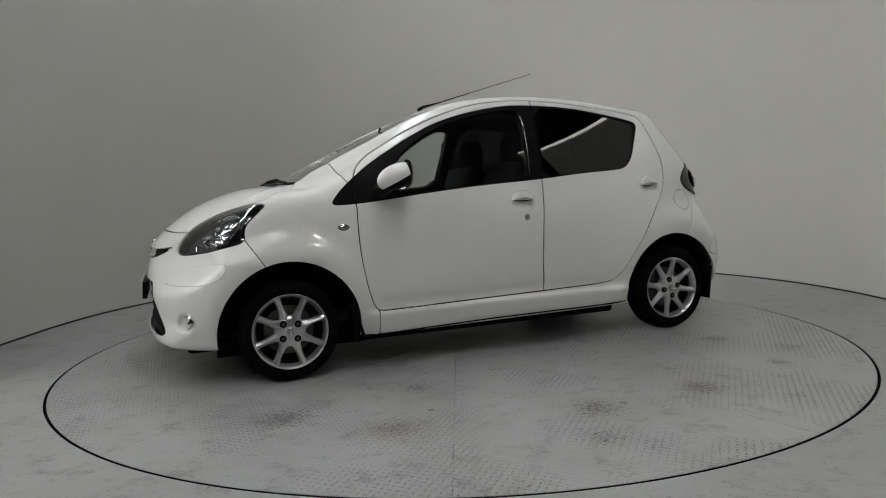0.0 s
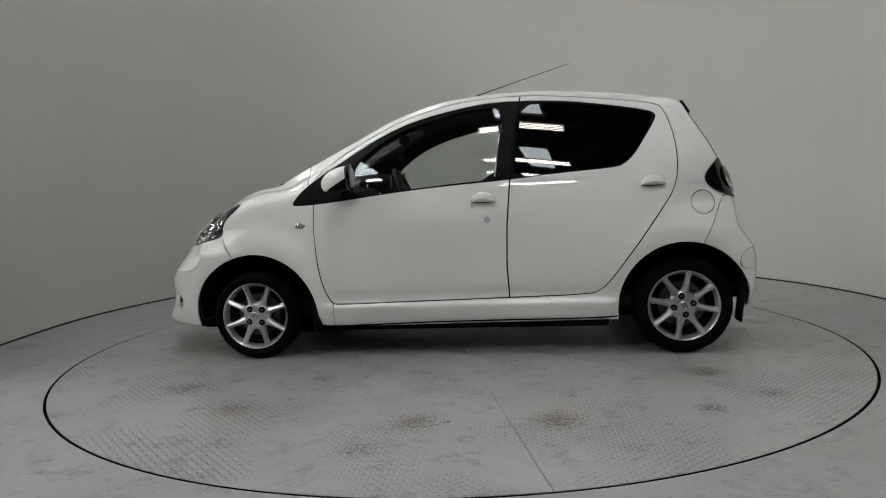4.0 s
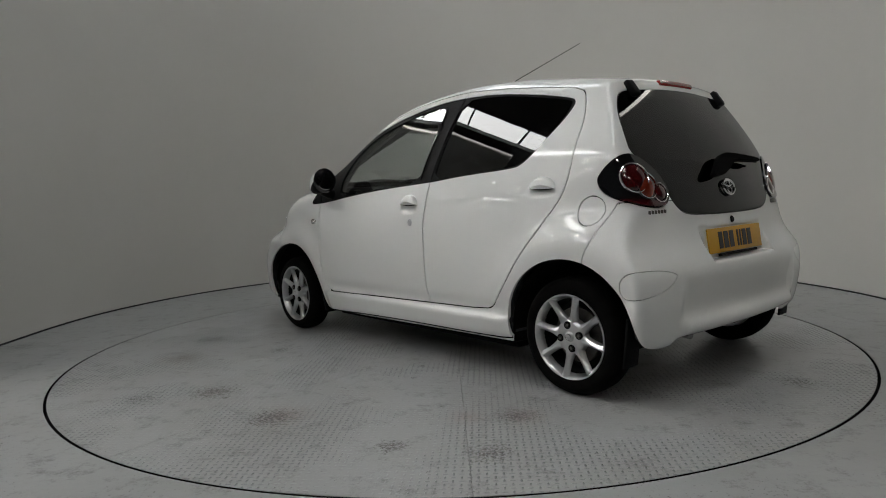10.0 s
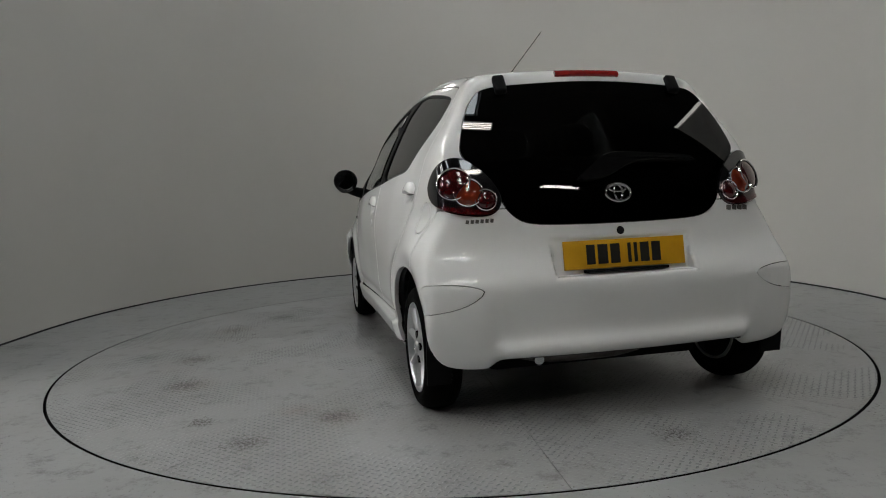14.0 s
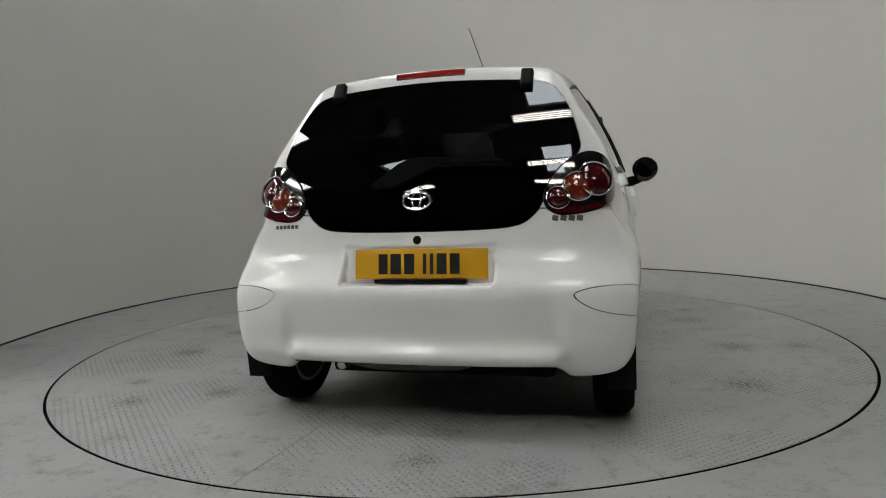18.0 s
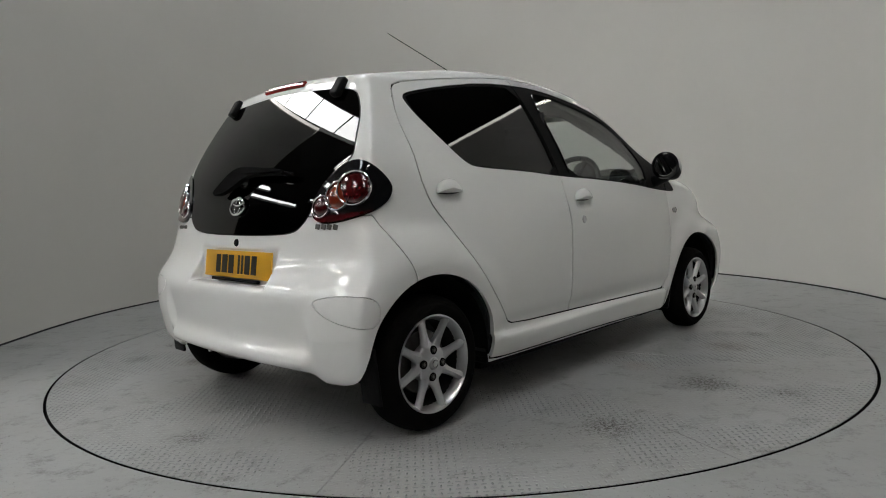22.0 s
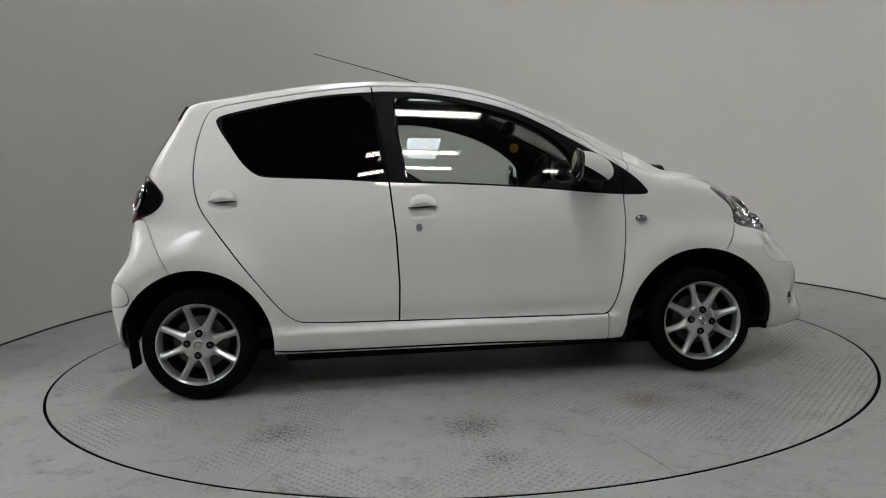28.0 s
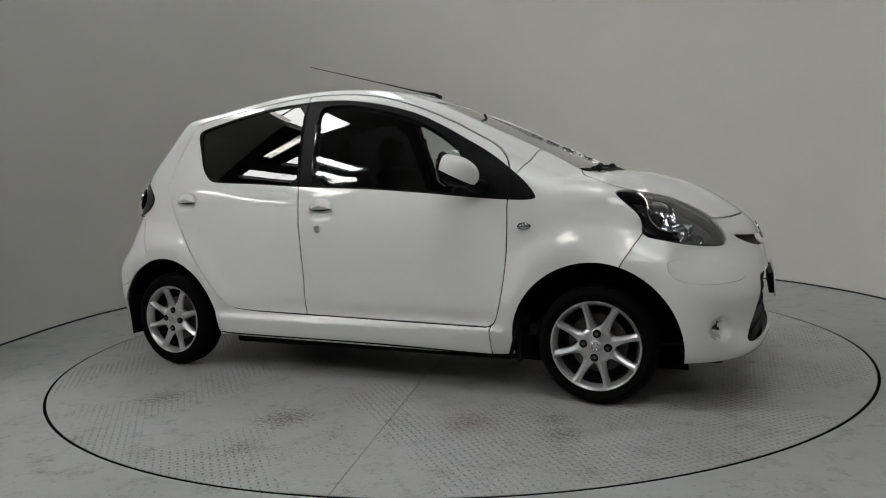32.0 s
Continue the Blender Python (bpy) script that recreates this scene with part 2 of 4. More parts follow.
    link(place, scuff.inputs["Vector"])
    sc = t.nodes.new("ShaderNodeMapRange")
    sc.inputs[1].default_value, sc.inputs[2].default_value, sc.inputs[4].default_value = .52, .70, .9
    link(scuff.outputs[0], sc.inputs[0])
    dirt = math_node("MAXIMUM", sc.outputs[0], total) if total is not None else sc.outputs[0]
    # fine dark specks, thicker in some places
    speck, field = t.nodes.new("ShaderNodeTexNoise"), t.nodes.new("ShaderNodeTexNoise")
    speck.inputs["Scale"].default_value, speck.inputs["Detail"].default_value, field.inputs["Scale"].default_value = 75.0, 2.0, 2.3
    link(place, speck.inputs["Vector"])
    link(place, field.inputs["Vector"])
    dots = math_node("MULTIPLY_ADD", math_node("ADD", speck.outputs[0], math_node("MULTIPLY", field.outputs[0], .35)), 9.0, -7.6)
    dirt = math_node("MAXIMUM", dirt, math_node("MINIMUM", dots, .75))
    clampn = t.nodes.new("ShaderNodeClamp")
    link(dirt, clampn.inputs[0])
    mix = t.nodes.new("ShaderNodeMix")
    mix.data_type = "RGBA"
    mix.inputs[7].default_value = (.060, .049, .041, 1)
    link(clampn.outputs[0], mix.inputs[0])
    # pale smears of rust
    smear = None
    for x, y, r in rust:
        dx, dy = math_node("SUBTRACT", sep.outputs[0], x), math_node("SUBTRACT", sep.outputs[1], y)
        d = math_node("SQRT", math_node("ADD", math_node("MULTIPLY", dx, dx), math_node("MULTIPLY", dy, dy)))
        d = math_node("ADD", math_node("DIVIDE", d, r), math_node("MULTIPLY", grit, .35))
        k = math_node("MULTIPLY", math_node("SUBTRACT", 1.0, math_node("MINIMUM", math_node("MAXIMUM", d, 0.0), 1.0)), .30)
        smear = k if smear is None else math_node("MAXIMUM", smear, k)
    if smear is not None:
        tint = t.nodes.new("ShaderNodeMix")
        tint.data_type = "RGBA"
        tint.inputs[7].default_value = (.30, .17, .11, 1)
        link(smear, tint.inputs[0])
        link(colour, tint.inputs[6])
        colour = tint.outputs[2]
    link(colour, mix.inputs[6])
    link(mix.outputs[2], b.inputs["Base Color"])
    if not lugs:
        return
    # lugs in a basket weave, turned by 45 degrees
    u = math_node("MULTIPLY", math_node("ADD", sep.outputs[0], sep.outputs[1]), .7071 / .027)
    v = math_node("MULTIPLY", math_node("SUBTRACT", sep.outputs[0], sep.outputs[1]), .7071 / .027)
    odd = math_node("MODULO", math_node("ABSOLUTE", math_node("ADD", math_node("FLOOR", u), math_node("FLOOR", v))), 2.0)
    p, q = math_node("SUBTRACT", math_node("FRACT", u), .5), math_node("SUBTRACT", math_node("FRACT", v), .5)
    swap = math_node("SUBTRACT", 1.0, odd)
    along = math_node("ADD", math_node("MULTIPLY", p, odd), math_node("MULTIPLY", q, swap))
    across = math_node("ADD", math_node("MULTIPLY", q, odd), math_node("MULTIPLY", p, swap))
    along, across = math_node("DIVIDE", along, .46), math_node("DIVIDE", across, .17)
    lug = math_node("SUBTRACT", 1.0, math_node("ADD", math_node("MULTIPLY", along, along), math_node("MULTIPLY", across, across)))
    lug = math_node("MAXIMUM", lug, 0.0)
    wear = t.nodes.new("ShaderNodeTexNoise")
    wear.inputs["Scale"].default_value = 1.6
    link(place, wear.inputs["Vector"])
    wr = t.nodes.new("ShaderNodeMapRange")
    wr.inputs[1].default_value, wr.inputs[2].default_value, wr.inputs[3].default_value = .44, .60, .08
    link(wear.outputs[0], wr.inputs[0])
    height = math_node("MULTIPLY", lug, wr.outputs[0])
    worn = t.nodes.new("ShaderNodeMix")
    worn.data_type = "RGBA"
    worn.inputs[7].default_value = (.44, .447, .455, 1)
    link(math_node("MULTIPLY", height, .9), worn.inputs[0])
    link(mix.outputs[2], worn.inputs[6])
    link(worn.outputs[2], b.inputs["Base Color"])
    bp = t.nodes.new("ShaderNodeBump")
    bp.inputs["Strength"].default_value, bp.inputs["Distance"].default_value = 1.0, .0062
    link(height, bp.inputs["Height"])
    link(bp.outputs[0], b.inputs["Normal"])
    link(math_node("MULTIPLY_ADD", height, -.18, .33), b.inputs["Roughness"])     # lugs rubbed to a shine


tread_and_stains(PLATE_STEEL, True, [(-.53, 1.55, .105, .95), (-1.16, 1.40, .060, 1.0), (-1.28, .85, .085, .85), (1.243, 1.06, .115, .95), (.60, .91, .075, .7), (.036, 1.56, .115, .75), (-1.47, 1.205, .09, .75),
                                     (-.10, -1.62, .125, .85), (-.86, -1.54, .130, .70), (-1.92, -.33, .09, .6), (.97, -1.30, .09, .6), (1.04, -1.45, .10, .6), (.66, -1.43, .12, .5), (-.05, -1.95, .09, .55), (.86, 1.39, .12, .55), (.2, 1.85, .10, .5),
                                     (-.515, .765, .016, 1.3), (-.374, .588, .014, 1.2), (.652, 1.25, .015, 1.3), (.80, .82, .012, 1.1), (-.098, 1.562, .018, 1.3), (.23, 1.876, .014, 1.1)],
                 rust=[(.012, -1.226, .11), (.66, -1.43, .15), (.036, 1.56, .10), (-1.30, .84, .12), (-.55, 1.50, .14), (.87, 1.41, .16), (-1.14, 1.0, .10)])
tread_and_stains(FLOOR_PAINT, False, [(1.85, -2.0, .16, 0.68), (-1.9, -1.75, .14, 0.68), (1.65, -1.75, .10, 0.54), (-2.9, .2, .15, 0.54), (2.6, -.6, .2, 0.41)])

TABLE_R = 2.236
WALL_R, WALL_C = 3.12, (.05, .72)


def ring_sheet(name, inner, outer, z0, z1, mat, steps=160):
    bm = bmesh.new()
    rows = []
    for r, z in ((inner, z0), (inner, z1), (outer, z1), (outer, z0)):
        rows.append([bm.verts.new((r * math.cos(2 * math.pi * i / steps), r * math.sin(2 * math.pi * i / steps), z)) for i in range(steps)])
    for k in range(4):
        a, b = rows[k], rows[(k + 1) % 4]
        for i in range(steps):
            j = (i + 1) % steps
            bm.faces.new((a[i], a[j], b[j], b[i]))
    return part(name, bm, mat)


def build_floor():
    # one sheet with a round hole for the turntable
    bm = bmesh.new()
    steps = 160
    rings = []
    for r, z in ((TABLE_R + .010, -.004), (TABLE_R + .010, 0), (3.0, 0), (5.6, 0)):
        rings.append([bm.verts.new((r * math.cos(2 * math.pi * i / steps), r * math.sin(2 * math.pi * i / steps), z)) for i in range(steps)])
    for a, b in zip(rings, rings[1:]):
        for i in range(steps):
            bm.faces.new((a[i], a[(i + 1) % steps], b[(i + 1) % steps], b[i]))
    tagged(part("floor", bm, FLOOR_PAINT, smooth=False), "grey painted concrete floor, scuffed and stained", "floor", kind="structure")
    outer = lathe([(5.6, 0), (12, 0), (60, 0)], 96)
    tagged(part("hall_floor", outer, HALL_FLOOR, smooth=False), "unseen hall floor, coloured dark to cut bounce light", "floor", kind="structure")
    pit = lathe([(0, -.075), (TABLE_R + .0105, -.075), (TABLE_R + .0105, -.004)], 160)
    tagged(part("turntable_pit", pit, GAP_BLACK, smooth=False), "black gap under the turntable's rim", "pit", kind="structure")


def build_turntable():
    table = thing("turntable", pose(0, 0, 0), "round grey painted tread-plate turntable set flush in the floor", "turntable")
    step = 36.0
    for k in range(10):
        a0, a1 = 30.4 + step * k, 30.4 + step * (k + 1)
        bm = bmesh.new()
        top = []
        n = 20
        r0, inset = .16, .0012
        for i in range(n + 1):
            a = radians(a0 + (a1 - a0) * i / n)
            top.append((TABLE_R - .004, a))
        outline = [(r * math.cos(a), r * math.sin(a)) for r, a in top]
        for i in range(4, -1, -1):
            a = radians(a0 + (a1 - a0) * i / 4)
            outline.append((r0 * math.cos(a), r0 * math.sin(a)))
        mid = radians((a0 + a1) / 2)
        # drawn back from the joints
        c, s = math.cos(mid), math.sin(mid)
        small = []
        for x, y in outline:
            u, w = x * c + y * s, -x * s + y * c
            w -= math.copysign(inset, w) if abs(w) > .01 else 0
            small.append((u * c - w * s, u * s + w * c))
        part("tread_plate", prism(small, .030, Matrix.Translation((0, 0, -.030)), .0004), PLATE_STEEL, table, smooth=False)
    part("hub_plate", lathe([(0, -.03), (.157, -.03), (.157, -.001), (.155, 0), (0, 0)], 48), PLATE_STEEL, table, smooth=False)
    part("rim", ring_sheet("rim_src", TABLE_R - .0035, TABLE_R, -.03, -.0015, GAP_BLACK).data, GAP_BLACK, table)
    bpy.data.objects.remove(bpy.data.objects["rim_src"])
    return table


def build_walls():
    # curved booth wall, open towards the camera
    path = [(-WALL_R + WALL_C[0], -.8)]
    for i in range(97):
        a = math.pi - math.pi * i / 96
        path.append((WALL_C[0] + WALL_R * math.cos(a), WALL_C[1] + WALL_R * math.sin(a)))
    path.append((WALL_R + WALL_C[0], -1.75))
    H, T = 3.32, .10
    bm = bmesh.new()
    rows = []
    for i, (x, y) in enumerate(path):
        a = path[max(i - 1, 0)]
        b = path[min(i + 1, len(path) - 1)]
        d = Vector((b[0] - a[0], b[1] - a[1])).normalized()
        ox, oy = -d.y * T, d.x * T
        rows.append([bm.verts.new(p) for p in ((x, y, 0.012), (x, y, H), (x + ox, y + oy, H), (x + ox, y + oy, 0.012))])
    for a, b in zip(rows, rows[1:]):
        for k in range(4):
            bm.faces.new((a[k], a[(k + 1) % 4], b[(k + 1) % 4], b[k]))
    for r in (rows[0], rows[-1]):
        bm.faces.new(r)
    tagged(part("wall_booth", bm, WALL), "tall plain off-white curved booth wall", "wall", kind="structure")
    # light strip along the wall's top
    bm = bmesh.new()
    rows = []
    for i, (x, y) in enumerate(path):
        a = path[max(i - 1, 0)]
        b = path[min(i + 1, len(path) - 1)]
        d = Vector((b[0] - a[0], b[1] - a[1])).normalized()
        ix, iy, ox, oy = d.y * .02, -d.x * .02, -d.y * (T + .02), d.x * (T + .02)
        rows.append([bm.verts.new(q) for q in ((x + ix, y + iy, H + .002), (x + ix, y + iy, H + .05), (x + ox, y + oy, H + .05), (x + ox, y + oy, H + .002))])
    for a, b in zip(rows, rows[1:]):
        for k in range(4):
            bm.faces.new((a[k], a[(k + 1) % 4], b[(k + 1) % 4], b[k]))
    for r in (rows[0], rows[-1]):
        bm.faces.new(r)
    tagged(part("wall_cap", bm, CAP_GLOW), "white light strip along the top of the booth wall", "light strip", kind="structure")
    # dark joint where the wall meets the floor
    bm = bmesh.new()
    rows = []
    for i, (x, y) in enumerate(path):
        a = path[max(i - 1, 0)]
        b = path[min(i + 1, len(path) - 1)]
        d = Vector((b[0] - a[0], b[1] - a[1])).normalized()
        nx, ny = d.y * .006, -d.x * .006
        rows.append([bm.verts.new(p) for p in ((x + nx, y + ny, 0), (x + nx, y + ny, .011), (x - nx, y - ny, .011), (x - nx, y - ny, 0))])
    for a, b in zip(rows, rows[1:]):
        for k in range(4):
            bm.faces.new((a[k], a[(k + 1) % 4], b[(k + 1) % 4], b[k]))
    tagged(part("trim", bm, TRIM_DARK), "dark joint between booth wall and floor", "trim", kind="structure")
    # the hall behind the camera
    X0, X1, Y0, Y1 = -24.0, 16.0, -38.0, 6.0
    mid = (X0 + X1) / 2
    for name, size, at in (("wall_south", (X1 - X0 + .4, .2, HALL_TOP), (mid, Y0 - .1, HALL_TOP / 2)), ("wall_north", (X1 - X0 + .4, .2, HALL_TOP), (mid, Y1 + .1, HALL_TOP / 2)),
                           ("wall_west", (.2, Y1 - Y0, HALL_TOP), (X0 - .1, (Y0 + Y1) / 2, HALL_TOP / 2)), ("wall_east", (.2, Y1 - Y0, HALL_TOP), (X1 + .1, (Y0 + Y1) / 2, HALL_TOP / 2))):
        tagged(part(name, box(size, at), HALL_WALL, smooth=False), "dark clad hall wall", "wall", kind="structure")
    # ceiling with openings for the roof lights
    # Lights at x -13.4 and x -1.7 are added fill for car and floor.
    lights = [(-15.5, -14.5, -1.8, 3.0), (-13.5, -12.5, .7, 3.1), (-11.3, -10.3, -.7, 4.0), (-13.4, -12.7, -6.0, -2.4), (-10.2, -9.3, -6.2, -2.5), (-8.5, -7.7, -5.2, -3.3), (-6.2, -4.95, -2.2, 4.4),
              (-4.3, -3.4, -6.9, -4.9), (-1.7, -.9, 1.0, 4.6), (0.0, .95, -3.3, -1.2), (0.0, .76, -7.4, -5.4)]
    slabs = []
    edges = sorted({X0, X1} | {e for l in lights for e in l[:2]})
    for x0, x1 in zip(edges, edges[1:]):
        y = Y0
        for l in sorted((l for l in lights if l[0] <= x0 and l[1] >= x1), key=lambda l: l[2]):
            slabs.append((x0, x1, y, l[2]))
            y = l[3]
        slabs.append((x0, x1, y, Y1))
    bm = bmesh.new()
    for x0, x1, y0, y1 in slabs:
        box((x1 - x0, y1 - y0, .2), ((x0 + x1) / 2, (y0 + y1) / 2, HALL_TOP + .1), bm=bm)
    tagged(part("ceiling", bm, HALL_WALL, smooth=False), "dark metal hall roof with long roof lights", "ceiling", kind="structure")
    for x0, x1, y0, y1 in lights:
        win = thing("roof_light", pose((x0 + x1) / 2, (y0 + y1) / 2, HALL_TOP), "long translucent roof light with dark glazing bars, daylight behind, two of the set added as fill", "roof light", "roof lights of the hall")
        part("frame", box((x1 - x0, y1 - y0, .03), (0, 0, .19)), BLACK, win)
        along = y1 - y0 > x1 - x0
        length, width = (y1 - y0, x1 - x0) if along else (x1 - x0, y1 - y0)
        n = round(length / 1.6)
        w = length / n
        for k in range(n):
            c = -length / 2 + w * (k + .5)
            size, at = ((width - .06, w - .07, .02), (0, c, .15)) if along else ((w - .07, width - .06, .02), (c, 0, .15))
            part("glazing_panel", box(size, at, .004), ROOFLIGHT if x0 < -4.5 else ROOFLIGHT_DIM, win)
    for x, y in ((.45, -3.5), (.38, -5.95), (.38, -7.5), (-4.0, -6.8), (-6.6, -2.1), (-7.0, 2.0), (-8.9, -5.2), (-12.0, 3.4), (4.2, -7.4)):
        lamp = thing("strip_lamp", pose(x, y, HALL_TOP - .55), "white four-tube fluorescent strip lamp hung from the roof", "strip lamp", "strip lamps of the hall")
        part("housing", box((1.5, .36, .05), (0, 0, .04), .01), PLATE_WHITE, lamp)
        for s in (-.12, -.04, .04, .12):
            part("tube", tube([(-.72, s, 0), (.72, s, 0)], .013), TUBE_GLOW, lamp)
        for s in (-.6, .6):
            part("hanger", tube([(s, 0, .06), (s, 0, .56)], .006, 6), BLACK, lamp)


build_floor()
turntable = build_turntable()
build_walls()


# ---------------------------------------------------------------- car body surface
def smooth_table(points, width):
    """A smooth function through a table of (x, value) pairs."""
    px, pv = np.array(points, float).T
    xs = np.linspace(px[0] - 1, px[-1] + 1, 1600)
    step = xs[1] - xs[0]
    half = max(1, int(3 * width / step))
    kernel = np.exp(-0.5 * (np.arange(-half, half + 1) * step / width) ** 2)
    vs = np.interp(xs, px, pv)
    vs = np.convolve(np.pad(vs, half, mode="edge"), kernel / kernel.sum(), mode="valid")
    return lambda x: np.interp(x, xs, vs)


def chaikin(points, rounds=2, keep=0.25):
    p = np.array(points, float)
    for _ in range(rounds):
        q = np.roll(p, -1, axis=0)
        p = np.stack([p * (1 - keep) + q * keep, p * keep + q * (1 - keep)], 1).reshape(-1, 2)
    return p


def outline_distance(a, b, poly):
    """Signed distance of the points (a, b) to a closed outline, negative inside."""
    poly = np.array(poly, float)
    best = np.full(a.shape, 1e9)
    inside = np.zeros(a.shape, bool)
    for (x0, y0), (x1, y1) in zip(poly, np.roll(poly, -1, axis=0)):
        dx, dy = x1 - x0, y1 - y0
        k = np.clip(((a - x0) * dx + (b - y0) * dy) / (dx * dx + dy * dy + 1e-12), 0, 1)
        best = np.minimum(best, (a - x0 - k * dx) ** 2 + (b - y0 - k * dy) ** 2)
        if y0 != y1:
            inside ^= ((y0 > b) != (y1 > b)) & (a < x0 + (b - y0) * dx / dy)
    return np.where(inside, -1, 1) * np.sqrt(best)


def ramp(v, lo, hi):
    k = np.clip((v - lo) / (hi - lo), 0, 1)
    return k * k * (3 - 2 * k)


SILHOUETTE = [(-1.69, .266), (-1.724, .279), (-1.744, .301), (-1.744, .320), (-1.722, .342), (-1.708, .364), (-1.714, .42), (-1.728, .49), (-1.735, .535), (-1.722, .577), (-1.690, .617), (-1.655, .67), (-1.637, .74), (-1.630, .82),
              (-1.61, .90), (-1.565, 1.03), (-1.505, 1.15), (-1.43, 1.27), (-1.37, 1.365), (-1.355, 1.405), (-1.30, 1.422), (-1.2, 1.437), (-.97, 1.468), (-.71, 1.498),
              (-.45, 1.506), (-.2, 1.493), (0, 1.468), (.12, 1.436), (.22, 1.393), (.4, 1.305), (.7, 1.158), (1.0, 1.020), (1.07, 1.000),
              (1.15, .998), (1.25, .978), (1.39, .930), (1.50, .876), (1.60, .808), (1.675, .745), (1.717, .69), (1.737, .62), (1.758, .55), (1.765, .45),
              (1.755, .35), (1.775, .25), (1.750, .203), (1.5, .176), (1.38, .170), (.75, .17), (0, .19), (-.9, .195), (-1.3, .22), (-1.5, .252)]
# the same outline at the rear corners, without the lip
CORNER_LINE = [(-1.62, .222), (-1.665, .226), (-1.695, .246), (-1.710, .285), (-1.720, .335), (-1.728, .38), (-1.736, .42)] + SILHOUETTE[8:-1] + [(-1.5, .222)]
GRID = 0.01
gx, gz = np.arange(-2.2, 2.2, GRID), np.arange(-0.2, 2.0, GRID)
taps = np.exp(-0.5 * (np.arange(-6, 7) / 1.6) ** 2)
taps /= taps.sum()
sheets = []
for line in (SILHOUETTE, CORNER_LINE):
    one = outline_distance(*np.meshgrid(gx, gz, indexing="ij"), chaikin(line, 2))
    for axis in (0, 1):
        one = np.apply_along_axis(lambda r: np.convolve(np.pad(r, 6, mode="edge"), taps, mode="valid"), axis, one)
    sheets.append(one)


def sheet_at(x, z, k=0.0):
    """The side silhouette's distance, read smoothly from its sheet."""
    a, b = np.clip((x - gx[0]) / GRID, 1, len(gx) - 3.001), np.clip((z - gz[0]) / GRID, 1, len(gz) - 3.001)
    i, j = a.astype(int), b.astype(int)
    u, v = a - i, b - j
    wu = [(1 - u) ** 3 / 6, (3 * u ** 3 - 6 * u ** 2 + 4) / 6, (-3 * u ** 3 + 3 * u ** 2 + 3 * u + 1) / 6, u ** 3 / 6]
    wv = [(1 - v) ** 3 / 6, (3 * v ** 3 - 6 * v ** 2 + 4) / 6, (-3 * v ** 3 + 3 * v ** 2 + 3 * v + 1) / 6, v ** 3 / 6]
    return sum(wu[m] * wv[n] * ((1 - k) * sheets[0][i + m - 1, j + n - 1] + k * sheets[1][i + m - 1, j + n - 1]) for m in range(4) for n in range(4))


section = smooth_table([(.08, .71), (.18, .755), (.25, .775), (.33, .79), (.45, .803), (.6, .808), (.74, .803), (.81, .794), (.88, .779), (.96, .757), (1.05, .727),
                        (1.15, .683), (1.25, .634), (1.35, .578), (1.42, .53), (1.55, .42)], .04)
taper_high = smooth_table([(-1.8, -.17), (-1.65, -.10), (-1.5, -.062), (-1.39, -.045), (-1.2, -.026), (-.8, -.002), (-.3, .011), (.3, .014), (.8, -.010), (1.1, -.036), (1.3, -.060),
                           (1.5, -.225), (1.8, -.40)], .06)
taper_low = smooth_table([(-1.8, -.01), (-1.6, .002), (-1.5, .005), (-1.0, 0), (0, -.004), (.6, .002), (1.1, -.010), (1.4, .007), (1.6, -.033), (1.8, -.15)], .06)
haunch = smooth_table([(.25, -.012), (.33, -.006), (.40, -.017), (.46, -.025), (.56, -.019), (.62, -.004), (.68, .010), (.73, .012), (.77, .004), (.805, -.014), (.85, -.014), (.92, -.002), (1.03, .014), (1.3, .014)], .014)
HANDLES = ((-.227, .858), (-1.137, .928))
WHEELS = ((1.093, .252), (-1.28, .262))


def half_width(x, z):
    n = ramp(x, .95, 1.3)
    k = ramp(z, .52 + .08 * n, .80 - .06 * n)
    y = section(z) + taper_low(x) * (1 - k) + taper_high(x) * k
    y = y + (.024 * ramp(.318 - z, 0, .02) - .010 * np.exp(-((z - .345) / .035) ** 2)) * ramp(x, -.98, -.85) * ramp(.72 - x, 0, .1)
    y = y - .03 * ramp(z, .98, 1.12) * ramp(x, .2, .7)
    y = y - .024 * ramp(z, 1.05, 1.25) * ramp(-x, .6, 1.1) + haunch(z) * ramp(-x, 1.1, 1.42)
    for wx, wz in WHEELS:          # swollen wheel arches
        d = np.hypot(x - wx, (z - wz) * .95)
        y = y + .016 * np.exp(-((d - .39) / .07) ** 2) * ramp(z, .1, .5)
        if wx > 0:                 # with a hollow over the front one
            y = y - .004 * np.exp(-((d - .50) / .055) ** 2) * ramp(z, .45, .65)
    return y


def body_field(x, y, z):
    """Negative inside the car's body, zero on its skin."""
    w = np.abs(y)
    high = ramp(z, .44, .68)
    flat = ramp(x, .05, .35) * ramp(1.5 - x, 0, .65) * ramp(z, .84, 1.06) * (1 - ramp(w, .49, .62))     # the windscreen is nearly flat between proud pillars
    front = ramp(x, -.1, 1.0) * (.72 + .28 * ramp(z, .20, .34)) * ((.18 + (.10 + .33 * ramp(x, 1.1, 1.5)) * high) * (1 - .9 * flat) * w ** 2 + (.555 - .555 * high) * w ** 6)
    glass = ramp(z, .72, .95)
    rear = ramp(-x, .9, 1.45) * ((.11 - .03 * glass) * w ** 2 + (.10 + .06 * glass) * w ** 6)
    crown = .11 * (1 - .7 * flat) * w ** 2 * ramp(z, .6, .95)
    a = sheet_at(x + front - rear, z + crown, ramp(w, .50, .57) * ramp(-x, 1.2, 1.4))
    b = (w - half_width(x, z)) * .96
